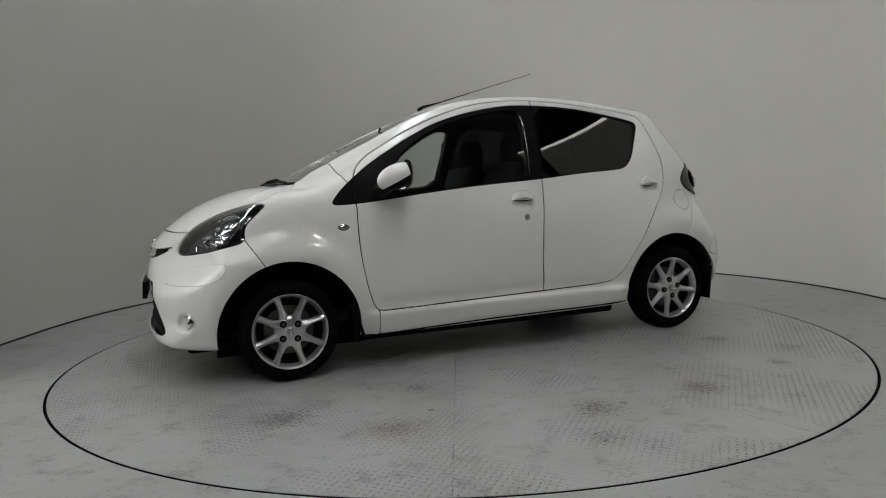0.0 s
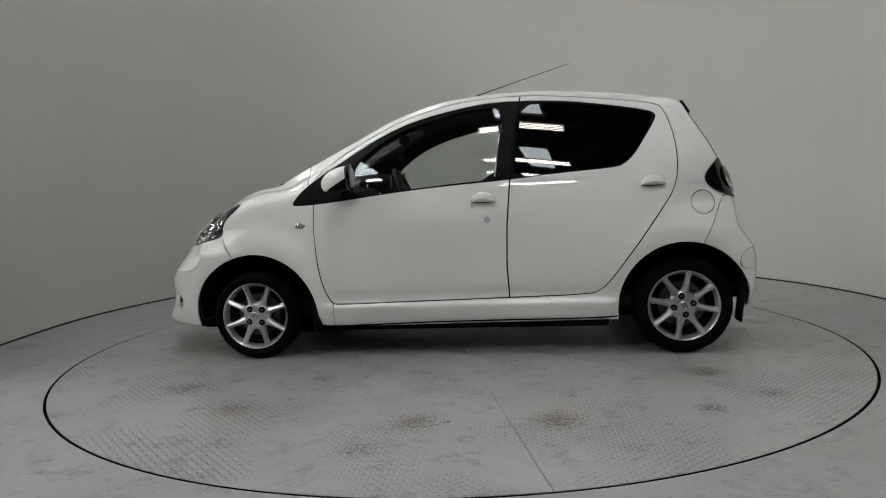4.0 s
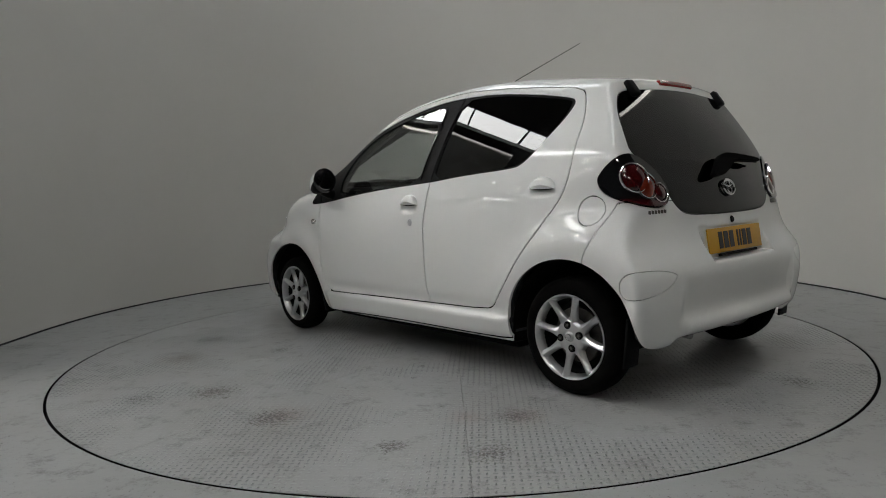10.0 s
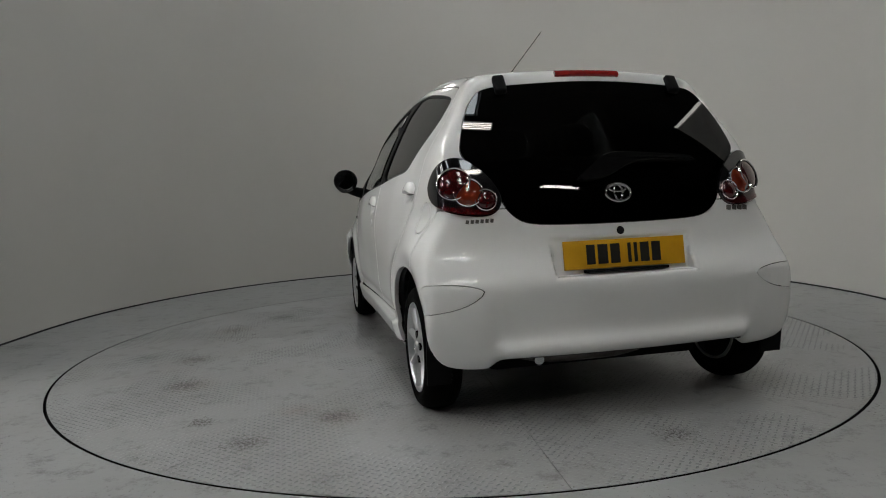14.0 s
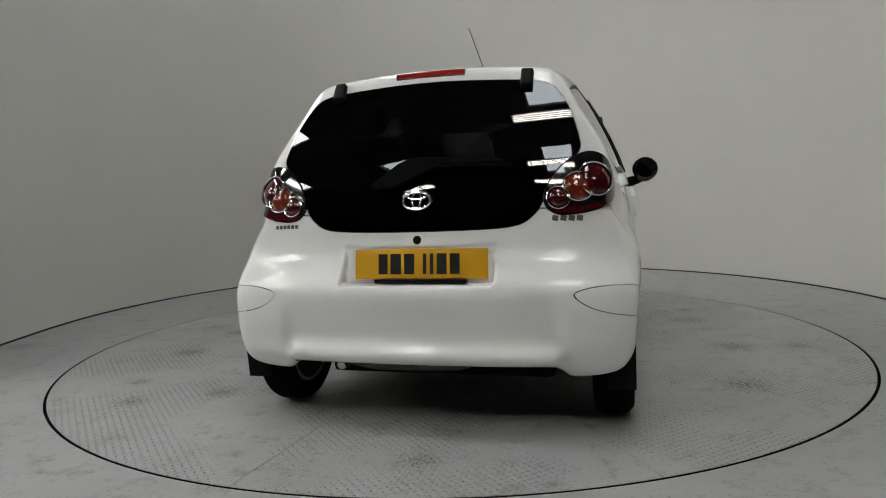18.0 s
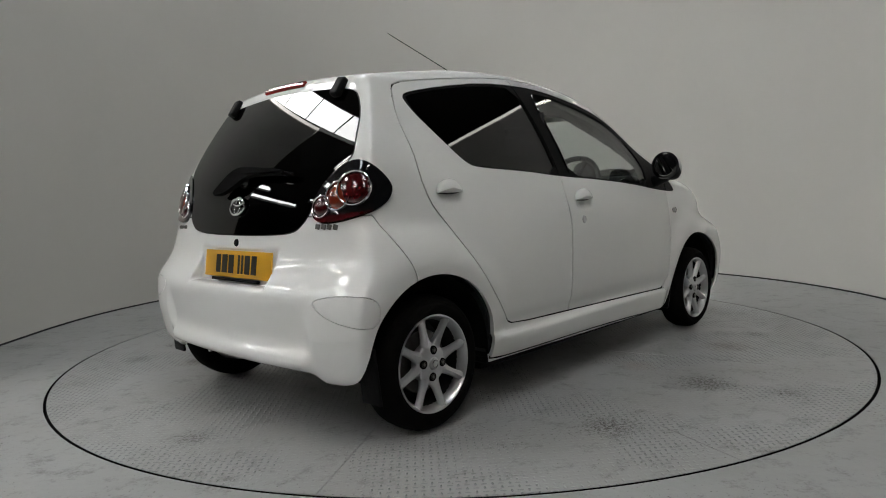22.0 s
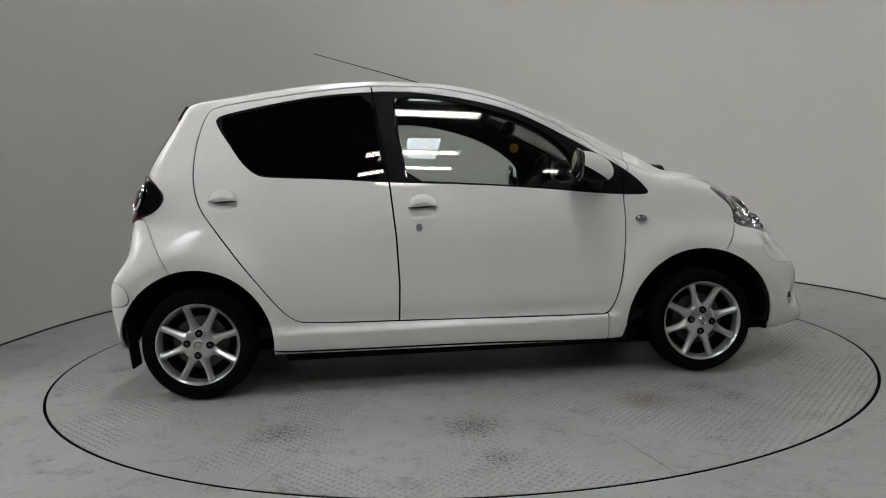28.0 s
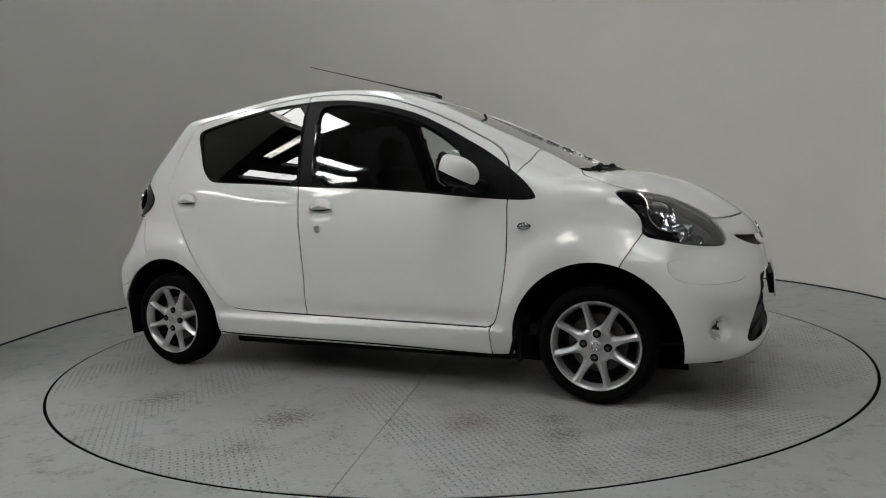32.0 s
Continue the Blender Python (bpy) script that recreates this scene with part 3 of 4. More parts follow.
    k = .05 + .05 * ramp(z, .55, .9) * (1 - .85 * ramp(-x, 1.12, 1.34) * ramp(z, .95, 1.1))
    h = np.clip(k - np.abs(a - b), 0, None) / k
    f = np.maximum(a, b) + h ** 3 * k / 6
    f = f + .016 * flat * ramp(np.interp(z, [1.0, 1.38], [.535, .425]) - w, 0, .035)
    f = f + .034 * np.exp(-((np.hypot(x - 1.562, w - .712) ** 2 + (z - .333) ** 2) / .050 ** 2) ** 4)
    # dishes behind the door handles
    for hx, hz in HANDLES:
        f = f + .016 * np.exp(-((x - hx) / .056) ** 4 - ((z - hz + .015) / .032) ** 4) * (w > .5)
    # recess for the rear number plate
    pit = np.maximum(np.maximum(w - .293, np.abs(z - .641) - .068), x + 1.642 - (z - .645) * .10)
    h = np.clip(.02 - np.abs(f + pit), 0, None) / .02
    return np.where(x < -1.5, np.maximum(f, -pit) + h ** 3 * .02 / 6, f)


def body_normal(v, step=.006):
    g = np.stack([body_field(*(v + step * e).T) - body_field(*(v - step * e).T) for e in np.eye(3)], 1)
    return g / (np.linalg.norm(g, axis=1)[:, None] + 1e-12)


def skin(cell=.016):
    """The body's skin as vertices, normals and triangles."""
    ax = [np.arange(-1.86, 1.88, cell), np.arange(-.90, .9001, cell), np.arange(.10, 1.58, cell)]
    f = body_field(*[g.ravel() for g in np.meshgrid(*ax, indexing="ij")]).reshape([len(a) for a in ax])
    s = f < 0
    total = sum(s[i:s.shape[0] - 1 + i, j:s.shape[1] - 1 + j, k:s.shape[2] - 1 + k].astype(int) for i in (0, 1) for j in (0, 1) for k in (0, 1))
    mixed = (total > 0) & (total < 8)
    index = np.full(mixed.shape, -1)
    cells = np.argwhere(mixed)
    index[mixed] = np.arange(len(cells))
    v = np.stack([ax[d][cells[:, d]] + cell / 2 for d in range(3)], 1)
    quads = []
    for d in range(3):
        e, g = (d + 1) % 3, (d + 2) % 3
        lo = [slice(None)] * 3
        hi = [slice(None)] * 3
        lo[d], hi[d] = slice(0, -1), slice(1, None)
        a, b = s[tuple(lo)], s[tuple(hi)]
        for flip in (False, True):
            at = np.argwhere((b & ~a) if flip else (a & ~b))
            at = at[(at[:, e] > 0) & (at[:, g] > 0) & (at[:, e] < mixed.shape[e]) & (at[:, g] < mixed.shape[g])]
            ring = []
            for de, dg in ((0, 0), (-1, 0), (-1, -1), (0, -1)) if flip else ((0, 0), (0, -1), (-1, -1), (-1, 0)):
                q = at.copy()
                q[:, e] += de
                q[:, g] += dg
                ring.append(index[q[:, 0], q[:, 1], q[:, 2]])
            quads.append(np.stack(ring[::-1], 1))
    quads = np.concatenate(quads)
    quads = quads[(quads >= 0).all(1)]
    for _ in range(3):     # even the net, then pull it onto the skin
        near = np.zeros_like(v)
        count = np.zeros(len(v))
        for i in range(4):
            for j in (1, 3):
                np.add.at(near, quads[:, i], v[quads[:, (i + j) % 4]])
                np.add.at(count, quads[:, i], 1)
        v = v * .4 + .6 * near / count[:, None]
        for _ in range(3):
            v = v - body_normal(v) * np.clip(body_field(*v.T), -.02, .02)[:, None]
    tri = np.concatenate([quads[:, [0, 1, 2]], quads[:, [0, 2, 3]]])
    n = body_normal(v)
    return v, n, tri


# ---------------------------------------------------------------- the car
TABLE_TO_CAR = -.284      # the car stands off the table's centre
CAR_YAW = -.5             # and not quite square on it


def mirrored(points):
    """A half outline (right of the middle) closed over the middle."""
    p = list(points)
    return p + [(-a, b) for a, b in reversed(p) if abs(a) > 1e-6]


def region(poly, axes, where, rounds=2):
    """Distance to an outline in a view of the body; where() keeps it to one side."""
    poly = chaikin(poly, rounds)

    def of(v):
        a, b = axes(v)
        return np.where(where(v), outline_distance(a, b, poly), 1.0)
    return of


SIDE = lambda v: (v[:, 0], v[:, 2])
FRONT = lambda v: (v[:, 1], v[:, 2])
PLAN = lambda v: (v[:, 0], v[:, 1])
CORNER = lambda v: (.7 * np.abs(v[:, 1]) + .7 * v[:, 0], v[:, 2])

DLO = [(.85, .872), (.845, .890), (.80, .945), (.74, .996), (.66, 1.056), (.566, 1.116), (.48, 1.165), (.40, 1.213), (.25, 1.290), (.09, 1.343), (-.077, 1.382), (-.223, 1.406),
       (-.318, 1.413), (-.432, 1.416), (-.675, 1.406), (-.933, 1.37), (-1.125, 1.333), (-1.19, 1.31), (-1.175, 1.26), (-1.101, 1.155), (-1.045, 1.076), (-.985, 1.024),
       (-.93, 1.010), (-.628, .992), (-.378, .967), (-.006, .945), (.304, .917), (.618, .879), (.80, .866)]
FRONT_PANE = [(.505, .905), (.495, 1.05), (.465, 1.115), (.332, 1.218), (.171, 1.290), (-.024, 1.347), (-.186, 1.378), (-.305, 1.384), (-.338, 1.36), (-.319, 1.152), (-.293, .975), (-.007, .954), (.304, .926)]
REAR_PANE = [(-.437, 1.400), (-.673, 1.397), (-.931, 1.360), (-1.123, 1.324), (-1.178, 1.303), (-1.101, 1.155), (-1.042, 1.08), (-.985, 1.033), (-.92, 1.018), (-.628, .998), (-.385, .974), (-.405, 1.15)]
DOORS = [(.635, .312), (.662, .352), (.692, .449), (.717, .604), (.725, .757), (.72, .865), (.74, .95), (.71, 1.04), (.66, 1.094), (.60, 1.138), (.52, 1.182), (.41, 1.245), (.26, 1.316), (.09, 1.377), (-.055, 1.414), (-.19, 1.435),
         (-.437, 1.449), (-.68, 1.431), (-1.0, 1.396), (-1.198, 1.365), (-1.235, 1.32), (-1.262, 1.22), (-1.27, 1.13), (-1.268, .98), (-1.24, .88), (-1.2, .82), (-1.04, .605), (-.91, .43), (-.85, .36), (-.79, .336),
         (-.356, .327), (.018, .319), (.58, .311)]
SPLIT = [(-.443, 1.6), (-.443, 1.441), (-.404, 1.181), (-.374, .961), (-.353, .717), (-.347, .501), (-.356, .327), (-.36, .1)]
HEADLAMP = [(1.587, .688), (1.549, .742), (1.492, .790), (1.381, .848), (1.273, .883), (1.16, .898), (1.20, .855), (1.257, .807), (1.283, .765), (1.278, .706), (1.375, .685), (1.48, .658), (1.572, .645), (1.59, .66)]
TAIL = [(-.79, .878), (-.735, .965), (-.66, 1.028), (-.60, 1.050), (-.54, 1.022), (-.482, .952), (-.487, .910), (-.514, .874), (-.565, .85), (-.68, .818), (-.768, .816)]
PAD_REAR = [(-.785, .532), (-.765, .553), (-.68, .570), (-.535, .566), (-.535, .458), (-.60, .456), (-.72, .480)]
PAD_FRONT = [(1.378, .592), (1.398, .615), (1.46, .607), (1.531, .596), (1.631, .556), (1.668, .538), (1.665, .520), (1.638, .510), (1.56, .510), (1.491, .516), (1.410, .538)]
HATCH = mirrored([(0, .768), (.29, .772), (.39, .783), (.435, .815), (.463, .85), (.480, .90), (.51, .965), (.608, 1.045), (.596, 1.11), (.562, 1.22), (.505, 1.308), (.46, 1.332), (.36, 1.345), (0, 1.364)])
SCREEN = mirrored([(0, .994), (.43, .988), (.50, 1.005), (.520, 1.045), (.475, 1.2), (.415, 1.345), (.38, 1.380), (0, 1.400)])
BONNET = [(1.652, 0), (1.640, .15), (1.608, .285), (1.556, .40), (1.50, .478), (1.40, .512), (1.30, .570), (1.165, .690), (1.05, .625), (.985, .53), (1.02, .40), (1.068, .25), (1.082, 0)]
BONNET = BONNET + [(a, -b) for a, b in reversed(BONNET) if b > 0 and (a, b) not in ()]
BONNET = [p for i, p in enumerate(BONNET) if not (p[1] == 0 and i > 13)]
SEAM_FRONT = [(1.285, .72), (1.2, .588), (1.16, .5), (1.16, -.1), (2.1, -.1), (2.1, .95), (1.285, .95)]
WING = [(.632, -.1), (.632, .40), (.70, .62), (.70, .90), (.735, .95), (.765, 1.0), (.80, 1.09), (1.3, 1.09), (1.4, .5), (1.4, -.1)]
SEAM_REAR = [(-1.50, .842), (-1.385, .614), (-1.35, .5), (-1.35, -.1), (-2, -.1), (-2, .842)]
GRILLE = mirrored([(0, .515), (.30, .515), (.40, .512), (.47, .43), (.53, .365), (.60, .31), (.645, .277), (.60, .262), (.3, .258), (0, .256)])
SLOT = mirrored([(0, .668), (.25, .672), (.36, .684), (.42, .688), (.37, .66), (.28, .632), (.15, .618), (0, .615)])


def split_x(z):
    x, h = np.array(SPLIT[::-1]).T
    return np.interp(z, h, x)


def place_on_skin(x, y, z, reach=.2):
    """The skin's point and normal nearest to a point."""
    p = np.array([[x, y, z]], float)
    for _ in range(12):
        p = p - body_normal(p) * body_field(*p.T)[:, None]
    return Vector(p[0]), Vector(body_normal(p)[0])


def on_skin(x, y, z, lift=0.0, spin=0.0):
    """A pose on the skin: z outward, y upward as far as it can."""
    p, n = place_on_skin(x, y, z)
    up = Vector((0, 0, 1)) - n * n.z
    up.normalize()
    side = up.cross(n)
    return Matrix.Translation(p + n * lift) @ Matrix((side, up, n)).transposed().to_4x4() @ pose(0, 0, 0, 0, 0, spin)


def build_wheel(parent, x, z, side, phase):
    """Alloy wheel with eight spokes in four pairs, seen from outside along +z of its own space."""
    at = pose(x, side * (.793 if x > 0 else .774), z, -90 if side > 0 else 90, 0, 0)
    # wheel space: z outward
    R = z
    rim_r = .191
    rim = lathe([(.168, -.13), (.180, -.128), (.176, -.10), (.164, -.06), (.168, -.03), (.177, -.010), (.181, -.001), (.185, .003), (rim_r - .002, .002), (rim_r, -.005), (rim_r - .004, -.012), (.184, -.02), (.172, -.10), (.178, -.136), (.168, -.136)], 72)
    wheel = part("wheel", rim, ALLOY, parent, "silver eight-spoke alloy wheel with a worn black tyre")
    wheel.matrix_basis = at
    tread = .140
    t = lathe([(rim_r - .006, -.004), (rim_r + .008, .004), (rim_r + .028, .008), (R - .028, .004), (R - .012, -.010), (R - .004, -.026), (R - .001, -.05), (R, -.07), (R - .001, -.09), (R - .004, -.118), (R - .012, -.134),
               (R - .03, -.146), (rim_r, -.14), (rim_r - .006, -.13)], 96)
    part("tyre", t, RUBBER, wheel, "black rubber tyre")
    grooves = bmesh.new()
    for h in (-.045, -.07, -.095):
        lathe([(R + .0006, h - .004), (R + .0006, h + .004)], 96, bm=grooves)
    part("tread_groove", grooves, GAP_BLACK, wheel)
    for k in range(4):
        for s in (-1, 1):
            a = radians(90 * k + 22.0 * s + phase)
            bm = bmesh.new()
            rows = []
            for r, half, h, low in ((.045, .034, -.013, .03), (.068, .0255, -.011, .03), (.084, .0185, -.009, .028), (.105, .0145, -.007, .026), (.135, .0130, -.004, .025), (.165, .0140, -.001, .022), (.182, .0185, .0005, .018), (.187, .0225, -.001, .015)):
                lean = -s * .004 * (1 - r / .19)
                row = []
                for off, dz in ((-half - .003, -low), (-half, -.011), (-half * .72, -.0065), (s * half * .18, 0), (half * .72, -.0065), (half, -.011), (half + .003, -low)):
                    row.append(bm.verts.new((r, off + lean, h + dz)))
                rows.append(row)
            for p, q in zip(rows, rows[1:]):
                for i in range(6):
                    bm.faces.new((p[i], p[i + 1], q[i + 1], q[i]))
                bm.faces.new((p[0], q[0], q[6], p[6]))
            bm.faces.new(rows[0])
            bm.faces.new(rows[-1])
            bmesh.ops.transform(bm, matrix=Matrix.Rotation(a, 4, "Z"), verts=bm.verts)
            part("spoke", bm, ALLOY, wheel)
        a = radians(90 * k + phase)
        m = pose(.051 * math.cos(a), .051 * math.sin(a), -.0075)
        # flat black disc drawn for the shade in the bolt's recess
        part("bolt_shade_disc", lathe([(0, .0012), (.0165, .0012), (.0175, -.004), (.0175, -.02)], 24, m), GAP_BLACK, wheel)
        part("bolt", lathe([(0, .004), (.0055, .004), (.0065, .001), (.0070, -.004), (.0105, -.004), (.0110, .0015), (.0100, .0015), (.0100, -.003), (.0070, -.006)], 18, m), STEEL, wheel)
    part("hub", lathe([(0, -.006), (.028, -.007), (.058, -.011), (.072, -.016), (.079, -.026), (.078, -.05), (0, -.05)], 48), ALLOY, wheel)
    part("centre_cap", lathe([(0, .003), (.018, .002), (.024, -.003), (.026, -.008)], 32), ALLOY, wheel, "silver centre cap with a worn badge")
    badge = lathe([(.013, .003), (.0145, .0045), (.016, .003)], 28)
    part("badge", badge, CHROME, wheel)
    part("barrel", lathe([(.168, -.034), (.162, -.06), (.166, -.13), (.10, -.132), (0, -.132)], 48), RIM_DARK, wheel)
    part("brake_disc", lathe([(.05, -.07), (.122, -.07), (.124, -.074), (.124, -.086), (.05, -.088)], 48), STEEL, wheel)
    cal = prism([(.125 * math.cos(q), .125 * math.sin(q)) for q in (2.4, 2.6, 2.8, 3.0, 3.2)] + [(.07 * math.cos(q), .07 * math.sin(q)) for q in (3.2, 2.8, 2.4)], .05, pose(0, 0, -.11), .004)
    part("brake_caliper", cal, STEEL, wheel)
    return wheel


def build_car():
    car = thing("car", pose(0, 0, 0), "white five-door hatchback with silver alloy wheels on the turntable", "car")
    base = (0, TABLE_TO_CAR, 0)

    def add(name, data, mat, parent=None, label=""):
        ob = part(name, data, mat, parent or car, label)
        if parent is None:
            ob.matrix_basis = Matrix.Translation(base) @ ob.matrix_basis
        return ob

    net = skin()
    for wx, wz, r in ((1.085, .245, .358), (-1.28, .262, .345)):
        _, net = cut(net, np.where(np.abs(net[0][:, 1]) > .50, np.hypot(net[0][:, 0] - wx, net[0][:, 2] - wz) - r, 1.0))
    inner = net
    belly, net = cut(net, np.where(net[0][:, 2] < .32, net[1][:, 2] + np.where(np.abs(net[0][:, 0]) > 1.0, .88, .62), 1.0))
    add("underbody", skin_mesh("underbody", belly, UNDER), UNDER)

    for s, word in ((1, "left"), (-1, "right")):
        mine = lambda v, s=s: v[:, 1] * s > .28
        lamp, net = part_off(net, region(HEADLAMP, SIDE, lambda v: mine(v) & (v[:, 0] > 1.1)), .0022)
        cover = add("headlamp", skin_mesh("headlamp", lamp, LENS, .004), LENS, None, "large swept-back headlamp under a clear cover")
        hood = (lamp[0] - lamp[1] * .045, lamp[1], lamp[2])
        part("housing", skin_mesh("housing", hood, LAMP_GREY, .01), LAMP_GREY, cover)
        edge = skin_mesh("lamp_edge", cut(lamp, -region(HEADLAMP, SIDE, lambda v: mine(v))(lamp[0]) - .014)[0], GLOSS_BLACK, .045, -.005)
        part("bezel", edge, GLOSS_BLACK, cover)
        for x, y, z, r, m, nm in ((1.350, .62, .772, .060, CHROME, "main_reflector"), (1.418, .635, .712, .050, CHROME, "dipped_reflector"), (1.500, .62, .692, .030, SILVER_LENS, "side_reflector")):
            g = on_skin(x, s * y, z, -.042) @ pose(0, 0, 0, 0, 30 * s, 0) @ Matrix.Diagonal((.88, 1.22, 1, 1) if nm == "main_reflector" else (1.35, .75, 1, 1))
            bowl = part(nm, lathe([(0, 0), (r * .5, .004), (r * .8, .014), (r, .028), (r + .004, .028), (r + .003, .024), (r * .8, .006)], 32, g), m, cover)
            part("reflector_ring", lathe([(r, .024), (r + .001, .030), (r + .003, .031), (r + .0045, .026), (r + .003, .020)], 40, g), CHROME if m is not LAMP_GREY else m, cover)
            part("bulb", lathe([(0, .022), (.006, .020), (.008, .012), (.008, 0)], 16, g), LAMP_GREY, cover)
        lamp, net = part_off(net, region(TAIL, CORNER, lambda v: mine(v) & (v[:, 0] < -1.2)), .0022)
        cover = add("tail_lamp", skin_mesh("tail_lamp", lamp, GLOSS_BLACK, .03, .008), GLOSS_BLACK, None, "black teardrop tail lamp with three red and amber rounds ringed in chrome")
        band = cut(lamp, lamp[0][:, 2] - .846 - .10 * (CORNER(lamp[0])[0] + .68))[0]
        part("lower_reflector", skin_mesh("lower_reflector", band, RED, .006, .0105), RED, cover, "dark red lower band")
        for a, z, r, m in ((-.618, .940, .062, RED), (-.676, .911, .053, ORANGE), (-.734, .882, .039, RED)):
            pts = lamp[0]
            d = (CORNER(pts)[0] - a) ** 2 + (pts[:, 2] - z) ** 2
            q = pts[d.argmin()]
            g = on_skin(*q, .008)
            part("lens", lathe([(0, .014), (r * .5, .012), (r * .85, .005), (r, -.004)], 36, g), m, cover)
            part("chrome_ring", lathe([(r - .001, -.004), (r - .001, .004), (r + .002, .007), (r + .005, .005), (r + .006, -.004)], 40, g), CHROME, cover)

    screen, net = part_off(net, region(SCREEN, FRONT, lambda v: (v[:, 0] > -.05) & (v[:, 2] > .93)), .002)
    pane = add("windscreen", skin_mesh("windscreen", even_normals(screen, 0), GLASS, .005, -.002), GLASS, None, "clear windscreen with a black printed border")
    frit = cut(screen, -region(SCREEN, FRONT, lambda v: v[:, 0] > -.05)(screen[0]) - .028)[0]
    part("screen_border", skin_mesh("screen_border", frit, BLACK, .002, -.009), BLACK, pane)
    hatch, net = part_off(net, region(HATCH, FRONT, lambda v: (v[:, 0] < -1.1) & (v[:, 2] > .7)), .002)
    gate = add("tailgate", skin_mesh("tailgate", even_normals(hatch, 0), TINTED, .006, .003), TINTED, None, "dark all-glass tailgate")
    low = cut(hatch, hatch[0][:, 2] - .90)[0]
    part("inner_cover", skin_mesh("inner_cover", low, BLACK, .01, -.006), BLACK, gate)
    frit = cut(hatch, -region(HATCH, FRONT, lambda v: v[:, 0] < -1)(hatch[0]) - .03)[0]
    part("glass_border", skin_mesh("glass_border", frit, BLACK, .003, -.005), BLACK, gate)
    bonnet, net = part_off(net, region(BONNET, PLAN, lambda v: v[:, 2] > .60))
    add("bonnet", skin_mesh("bonnet", bonnet, PAINT), PAINT)

    body_net = net
    for s in (1, -1):
        mine = lambda v, s=s: v[:, 1] * s > .25
        edge_of = region(DOORS, SIDE, mine, 1)
        # black sheet just under the skin, put in as the shade of the door gaps
        to_edge = edge_of(body_net[0])
        to_split = np.where(to_edge < 0, np.abs(split_x(body_net[0][:, 2]) - body_net[0][:, 0]), 1.0)
        backing = cut(body_net, np.minimum(np.abs(to_edge), to_split) - .017)[0]
        add("gap_backing", skin_mesh("gap_backing", backing, GAP_BLACK, .004, -.007), GAP_BLACK, None, "black backing sheet added to darken the door gaps")
        doors, body_net = part_off(body_net, edge_of)
        sail = region(DLO, SIDE, mine, 1)
        front, rear = part_off(doors, lambda v: split_x(v[:, 2]) - v[:, 0], .0040)
        for nm, piece, pane_poly, tint in (("front_door", front, FRONT_PANE, GLASS), ("rear_door", rear, REAR_PANE, TINTED)):
            frame_net, metal = cut(piece, sail(piece[0]))
            door = add(nm, skin_mesh(nm, metal, PAINT, .03), PAINT)
            pane_of = region(pane_poly, SIDE, mine, 1)
            glass, border = cut(frame_net, pane_of(frame_net[0]))
            part("window_frame", skin_mesh("window_frame", border, BLACK, .03, -.003), BLACK, door, "black window frame")
            part("window_pane", skin_mesh("window_pane", even_normals(glass, 1, .075), tint, .004, -.009), tint, door, "clear door glass" if tint is GLASS else "dark privacy glass")
            if nm == "front_door":
                rail = []
                for rx, rz in ((-.293, .985), (-.308, 1.08), (-.322, 1.18), (-.334, 1.28), (-.336, 1.345), (-.322, 1.372)):
                    q = np.array([rx, s * .7, rz])
                    for _ in range(30):
                        q[1] -= s * float(body_field(*q[:, None])[0])
                    rail.append(Vector(q) + Vector((0, s * .001, 0)))
                part("pane_channel", tube(rail, .0045, 8), GLOSS_BLACK, door)
            hx, hz = HANDLES[0] if nm == "front_door" else HANDLES[1]
            build_handle(door, hx, hz, s, lock=nm == "front_door")
        tri, body_net = cut(body_net, sail(body_net[0]))
        add("sail_panel", skin_mesh("sail_panel", tri, BLACK, .02, -.002), BLACK, None, "black corner trim")
    flap, body_net = part_off(body_net, lambda v: np.where(v[:, 1] > .3, np.hypot(v[:, 0] + 1.389, v[:, 2] - .811) - .062, 1.0), .0022)
    add("fuel_flap", skin_mesh("fuel_flap", flap, PAINT), PAINT)
    bumper, body_net = part_off(body_net, region(SEAM_FRONT, SIDE, lambda v: v[:, 0] > 1.0, 0), .0024)
    mouth, bumper = cut(bumper, region(GRILLE, FRONT, lambda v: v[:, 0] > 1)(bumper[0]))
    slot, bumper = cut(bumper, region(SLOT, FRONT, lambda v: v[:, 0] > 1)(bumper[0]))
    fb = None
    pads = []
    for s in (1, -1):
        pad, bumper = part_off(bumper, region(PAD_FRONT, SIDE, lambda v, s=s: v[:, 1] * s > .2), .0007)
        pads.append(pad)
    fb = add("front_bumper", skin_mesh("front_bumper", bumper, PAINT), PAINT)
    for pad in pads:
        part("corner_pad", skin_mesh("corner_pad", pad, PAINT, .012, .0012), PAINT, fb)
    back = lambda q, by: (q[0] - q[1] * by, q[1], q[2])
    part("grille", skin_mesh("grille", back(mouth, .03), BLACK, .01), BLACK, fb, "black lower grille")
    part("upper_grille", skin_mesh("upper_grille", back(slot, .025), BLACK, .01), BLACK, fb, "black slot grille")
    for z in (.31, .365, .42, .475):
        bars = bmesh.new()
        pts = []
        half = np.interp(z, [.26, .40, .545], [.58, .53, .46])
        for y in np.linspace(-half, half, 15):
            p, n = place_on_skin(1.75, y, z)
            pts.append(p - n * .026)
        part("grille_bar", tube(pts, .007, 8, bars), BLACK, fb)
    for s in (1, -1):
        wing, body_net = part_off(body_net, region(WING, SIDE, lambda v, s=s: v[:, 1] * s > .1, 0))
        w = add("front_wing", skin_mesh("front_wing", wing, PAINT), PAINT)
        g = on_skin(.800, s * .795, .756, 0)
        m = g @ Matrix.Diagonal((1, .55, 1, 1))
